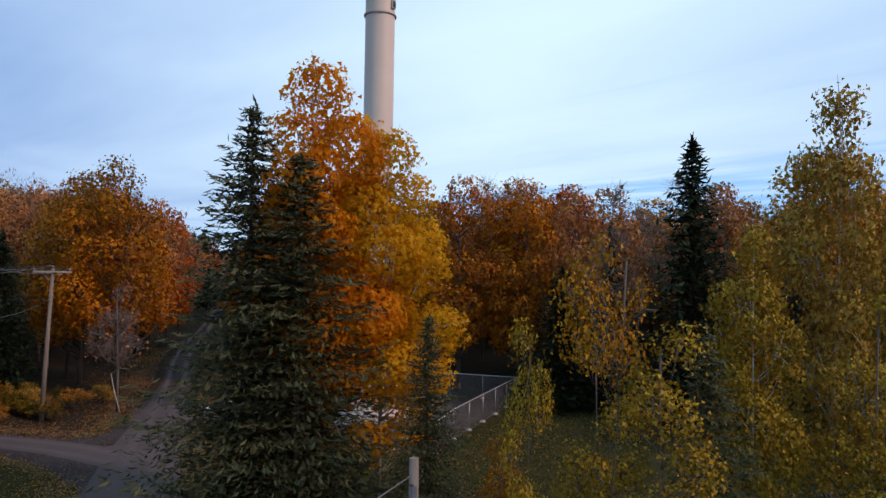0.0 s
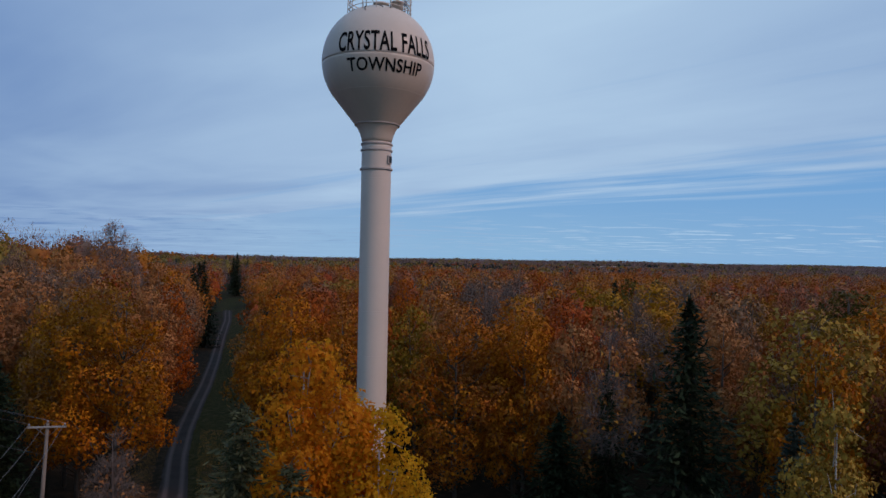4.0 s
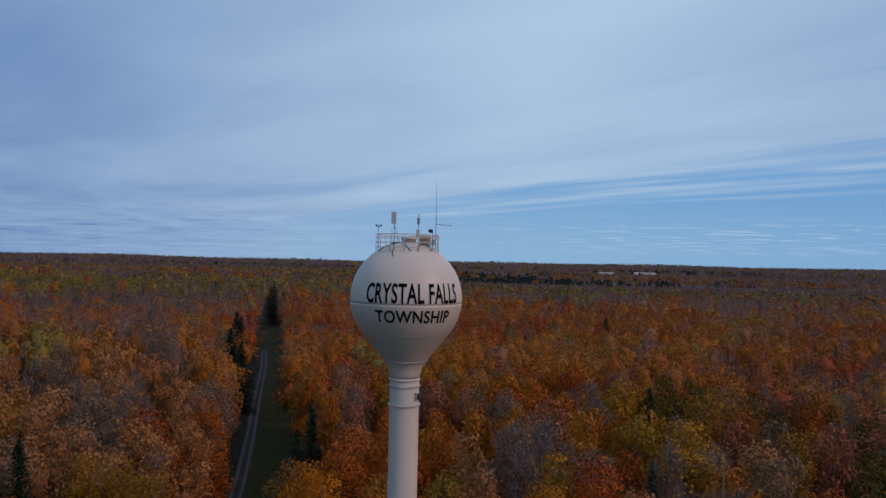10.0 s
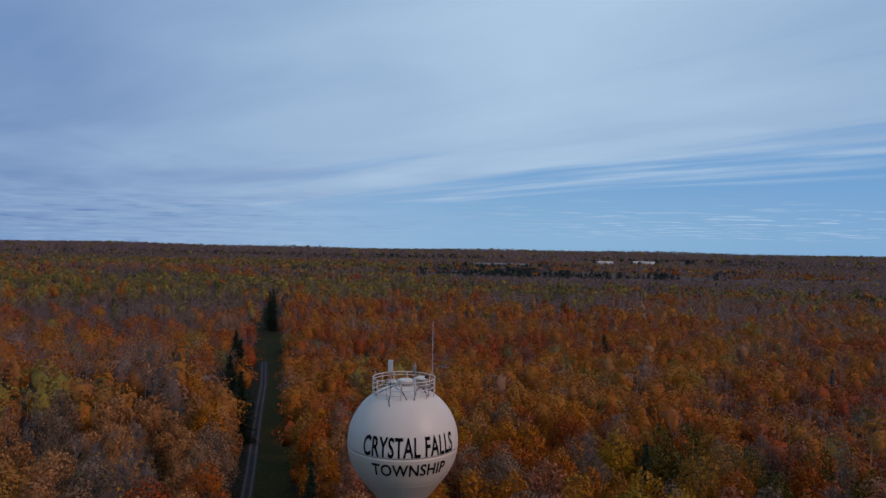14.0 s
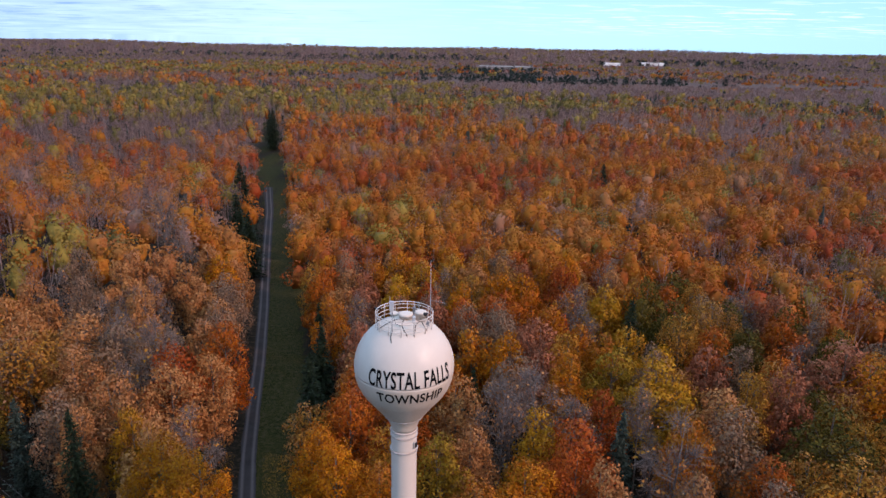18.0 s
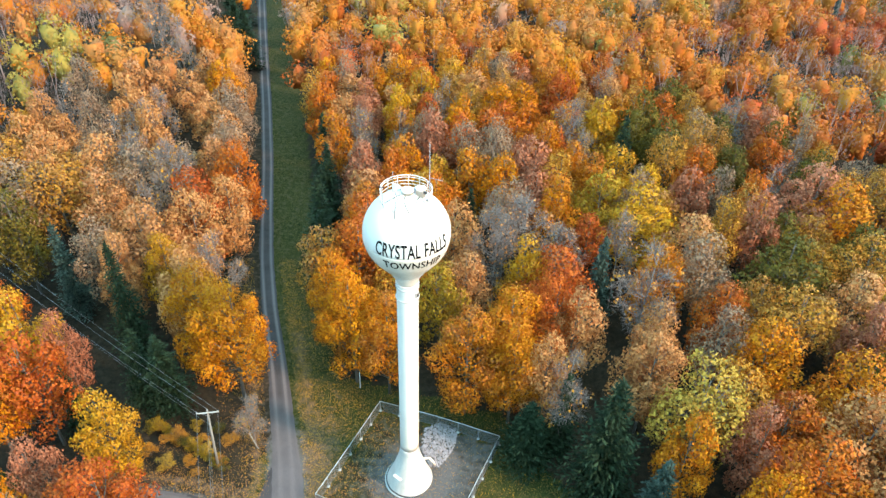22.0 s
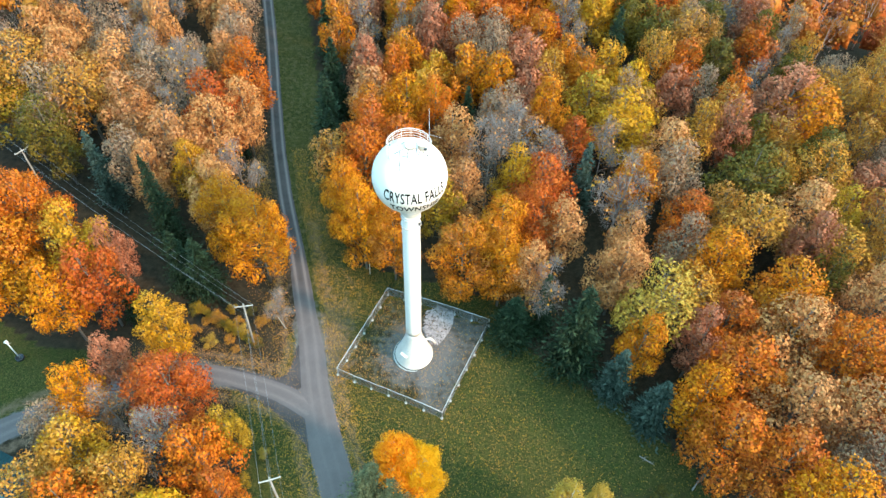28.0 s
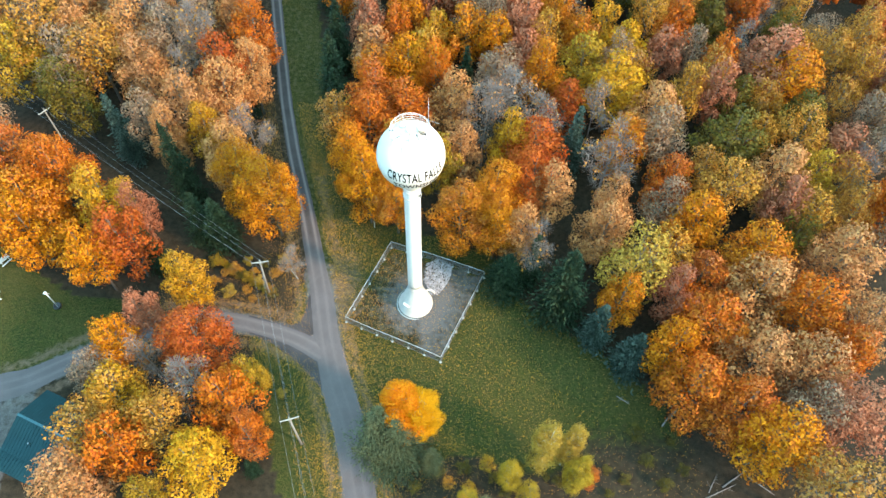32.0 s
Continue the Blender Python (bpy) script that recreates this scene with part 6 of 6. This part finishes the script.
# ---- brush, fallen leaves and grass ----
BRUSH = [(-2.5, 21.5), (0.8, 23.8), (4.2, 24.6), (7.4, 25.2), (11.2, 23.0), (13.6, 21.8), (17.2, 23.6), (21.2, 26.6), (26.5, 24.4), (29.6, 27.0), (31.8, 24.0), (28.4, 31.0), (33.4, 30.2), (24.2, 22.4), (34.6, 26.2),
         (-33, 52.8), (-31, 53.6), (-29.6, 55.2), (-35.5, 53.2), (-36.8, 51.2), (-34.2, 49.6), (-31.5, 50.2), (-29.8, 52.0), (-38.2, 54.6), (-27.6, 53.6), (-32.4, 55.6), (-37.8, 49.0), (-40.4, 50.6),
         (-26.8, 56.4), (-30.4, 48.9), (5.0, 21.5), (8.5, 23.4), (12.0, 25.2), (2.2, 22.4), (15.5, 24.0), (10.0, 21.6), (19.5, 25.0), (24.0, 25.5), (-28.6, 36.2), (-24.6, 29.4), (-22.8, 33.6), (-23.4, 26.2)]
BRUSH += [(-40.5 + 13.5 * ((k * 0.618) % 1), 48.6 + 7.0 * ((k * 0.381 + 0.2) % 1)) for k in range(24)]
tints = ["brown", "green", "green", "lime", "lime", "brown", "pale"]
for k, (x, y) in enumerate(BRUSH):
    s = rng.uniform(0.45, 0.95)
    v, trunk = SHRUBS[k % 3]
    t = new("shrub")
    part("stem", trunk, None, t)
    part("foliage", crown_mesh("shrub", k % 3, v, LEAF["green" if x > 8 else tints[int(rng.integers(len(tints)))]]), None, t)
    t.matrix_basis = pose(x, y, float(land(x, y)), 0, 0, rng.uniform(0, 360)) @ Matrix.Diagonal((s, s, s * rng.uniform(0.6, 1.0), 1))
    tagged(t, "low brush with fading brown and yellow leaves", "shrub", "brush by the road")


FALLEN = [((32.5, 32.5), (34.1, 34.6), 0.11), ((40.0, 24.4), (43.6, 26.9), 0.12), ((43.0, 26.6), (47.0, 23.8), 0.10), ((37.4, 22.7), (41.9, 24.9), 0.09), ((26.2, 36.6), (28.1, 35.5), 0.09), ((38.0, 23.5), (39.5, 26.2), 0.07)]
for (x0, y0), (x1, y1), thick in FALLEN:
    z0, z1 = float(land(x0, y0)), float(land(x1, y1))
    log = new("fallen_log")
    part("log_stem", tube([(x0, y0, z0 + thick), ((x0 + x1) / 2, (y0 + y1) / 2, (z0 + z1) / 2 + thick * 1.3), (x1, y1, z1 + thick)], [thick, thick * 0.85, thick * 0.4], 7), TWIG, log)
    for k in range(5):
        u = 0.25 + 0.15 * k
        px, py, pz = x0 + (x1 - x0) * u, y0 + (y1 - y0) * u, z0 + (z1 - z0) * u + thick
        part("dead_branch", tube([(px, py, pz), (px + rng.uniform(-0.9, 0.9), py + rng.uniform(-0.9, 0.9), pz + rng.uniform(0.15, 0.7))], [0.03, 0.008], 4), TWIG, log)
    tagged(log, "bleached grey fallen trunk with dead branches in the brush", "fallen log", "dead wood in the brush")


def strewn(name, x, y, size, mat, label, lift=0.02, upright=False):
    n = len(x)
    c = np.stack([x, y, land(x, y) + lift + rng.uniform(0, 0.015, n)], 1)
    up = np.tile([0, 0, 1.0], (n, 1)) if not upright else rng.normal(0, 1, (n, 3)) * [1, 1, 0.1]
    nrm = up + rng.normal(0, 0.22, (n, 3))
    nrm /= np.linalg.norm(nrm, axis=1)[:, None]
    t = np.cross(nrm, rng.normal(0, 1, (n, 3))) if not upright else np.tile([0, 0, 1.0], (n, 1)) + rng.normal(0, 0.3, (n, 3))
    t /= np.linalg.norm(t, axis=1)[:, None]
    s = np.cross(nrm, t)
    size = np.asarray(size)[:, None]
    wide = 0.6 if not upright else 0.22
    v = np.stack([c - t * size * (0 if upright else 1), c + s * size * wide, c + t * size, c - s * size * wide], 1).reshape(-1, 3)
    tagged(new(name, array_mesh(name, v, np.arange(4 * n).reshape(n, 4), mat)), label, "fallen leaves" if not upright else "grass", kind="stuff")


n_leaf = 330000
lx, ly = rng.uniform(-46, 40, n_leaf), rng.uniform(18, 92, n_leaf)
d1, d2 = off_line(lx, ly, MAIN_ROAD[::5]) - 2.3, off_line(lx, ly, BRANCH[::4]) - 1.7
edge_d = np.minimum(d1, d2)
want = 0.2 + 0.7 * np.exp(-((edge_d - 1.2) / 1.5) ** 2) + 0.5 * np.exp(-((lx + 4.5) / 5) ** 2 - ((ly - 27.5) / 5) ** 2) + 0.25 * np.exp(-((lx + 14) / 6) ** 2)
want = want * np.clip(1.15 - (lx + 2) / 26, 0.35, 1)  # fewer towards the spruces
ok = (rng.uniform(0, 1, n_leaf) < want) & (edge_d > -0.25) & (inside(lx, ly, CLEARING) | (edge_d < 6))
lx, ly = lx[ok], ly[ok]
for k, key in enumerate(("peach", "yellow", "brown")):
    strewn("fallen_leaves", lx[k::3], ly[k::3], rng.uniform(0.035, 0.075, len(lx[k::3])), LEAF[key], "fallen dry leaves strewn over the grass and road edge")

gx2, gy2 = rng.uniform(-30, 34, 60000), rng.uniform(20, 70, 60000)
keep = inside(gx2, gy2, CLEARING) & (off_line(gx2, gy2, MAIN_ROAD[::5]) > 2.6) & (np.hypot(gx2 - TOWER[0], gy2 - TOWER[1]) > 2.6) & (gy2 > 25) & ~inside(gx2, gy2, BED)
keep &= (off_line(gx2, gy2, BRANCH[::4]) > 1.9) & ~(inside(gx2, gy2, FENCE) & (rng.uniform(0, 1, 60000) < 0.55))
strewn("grass_tufts", gx2[keep], gy2[keep], rng.uniform(0.05, 0.15, int(keep.sum())), GRASS, "short mown grass blades over the clearing", 0.0, True)
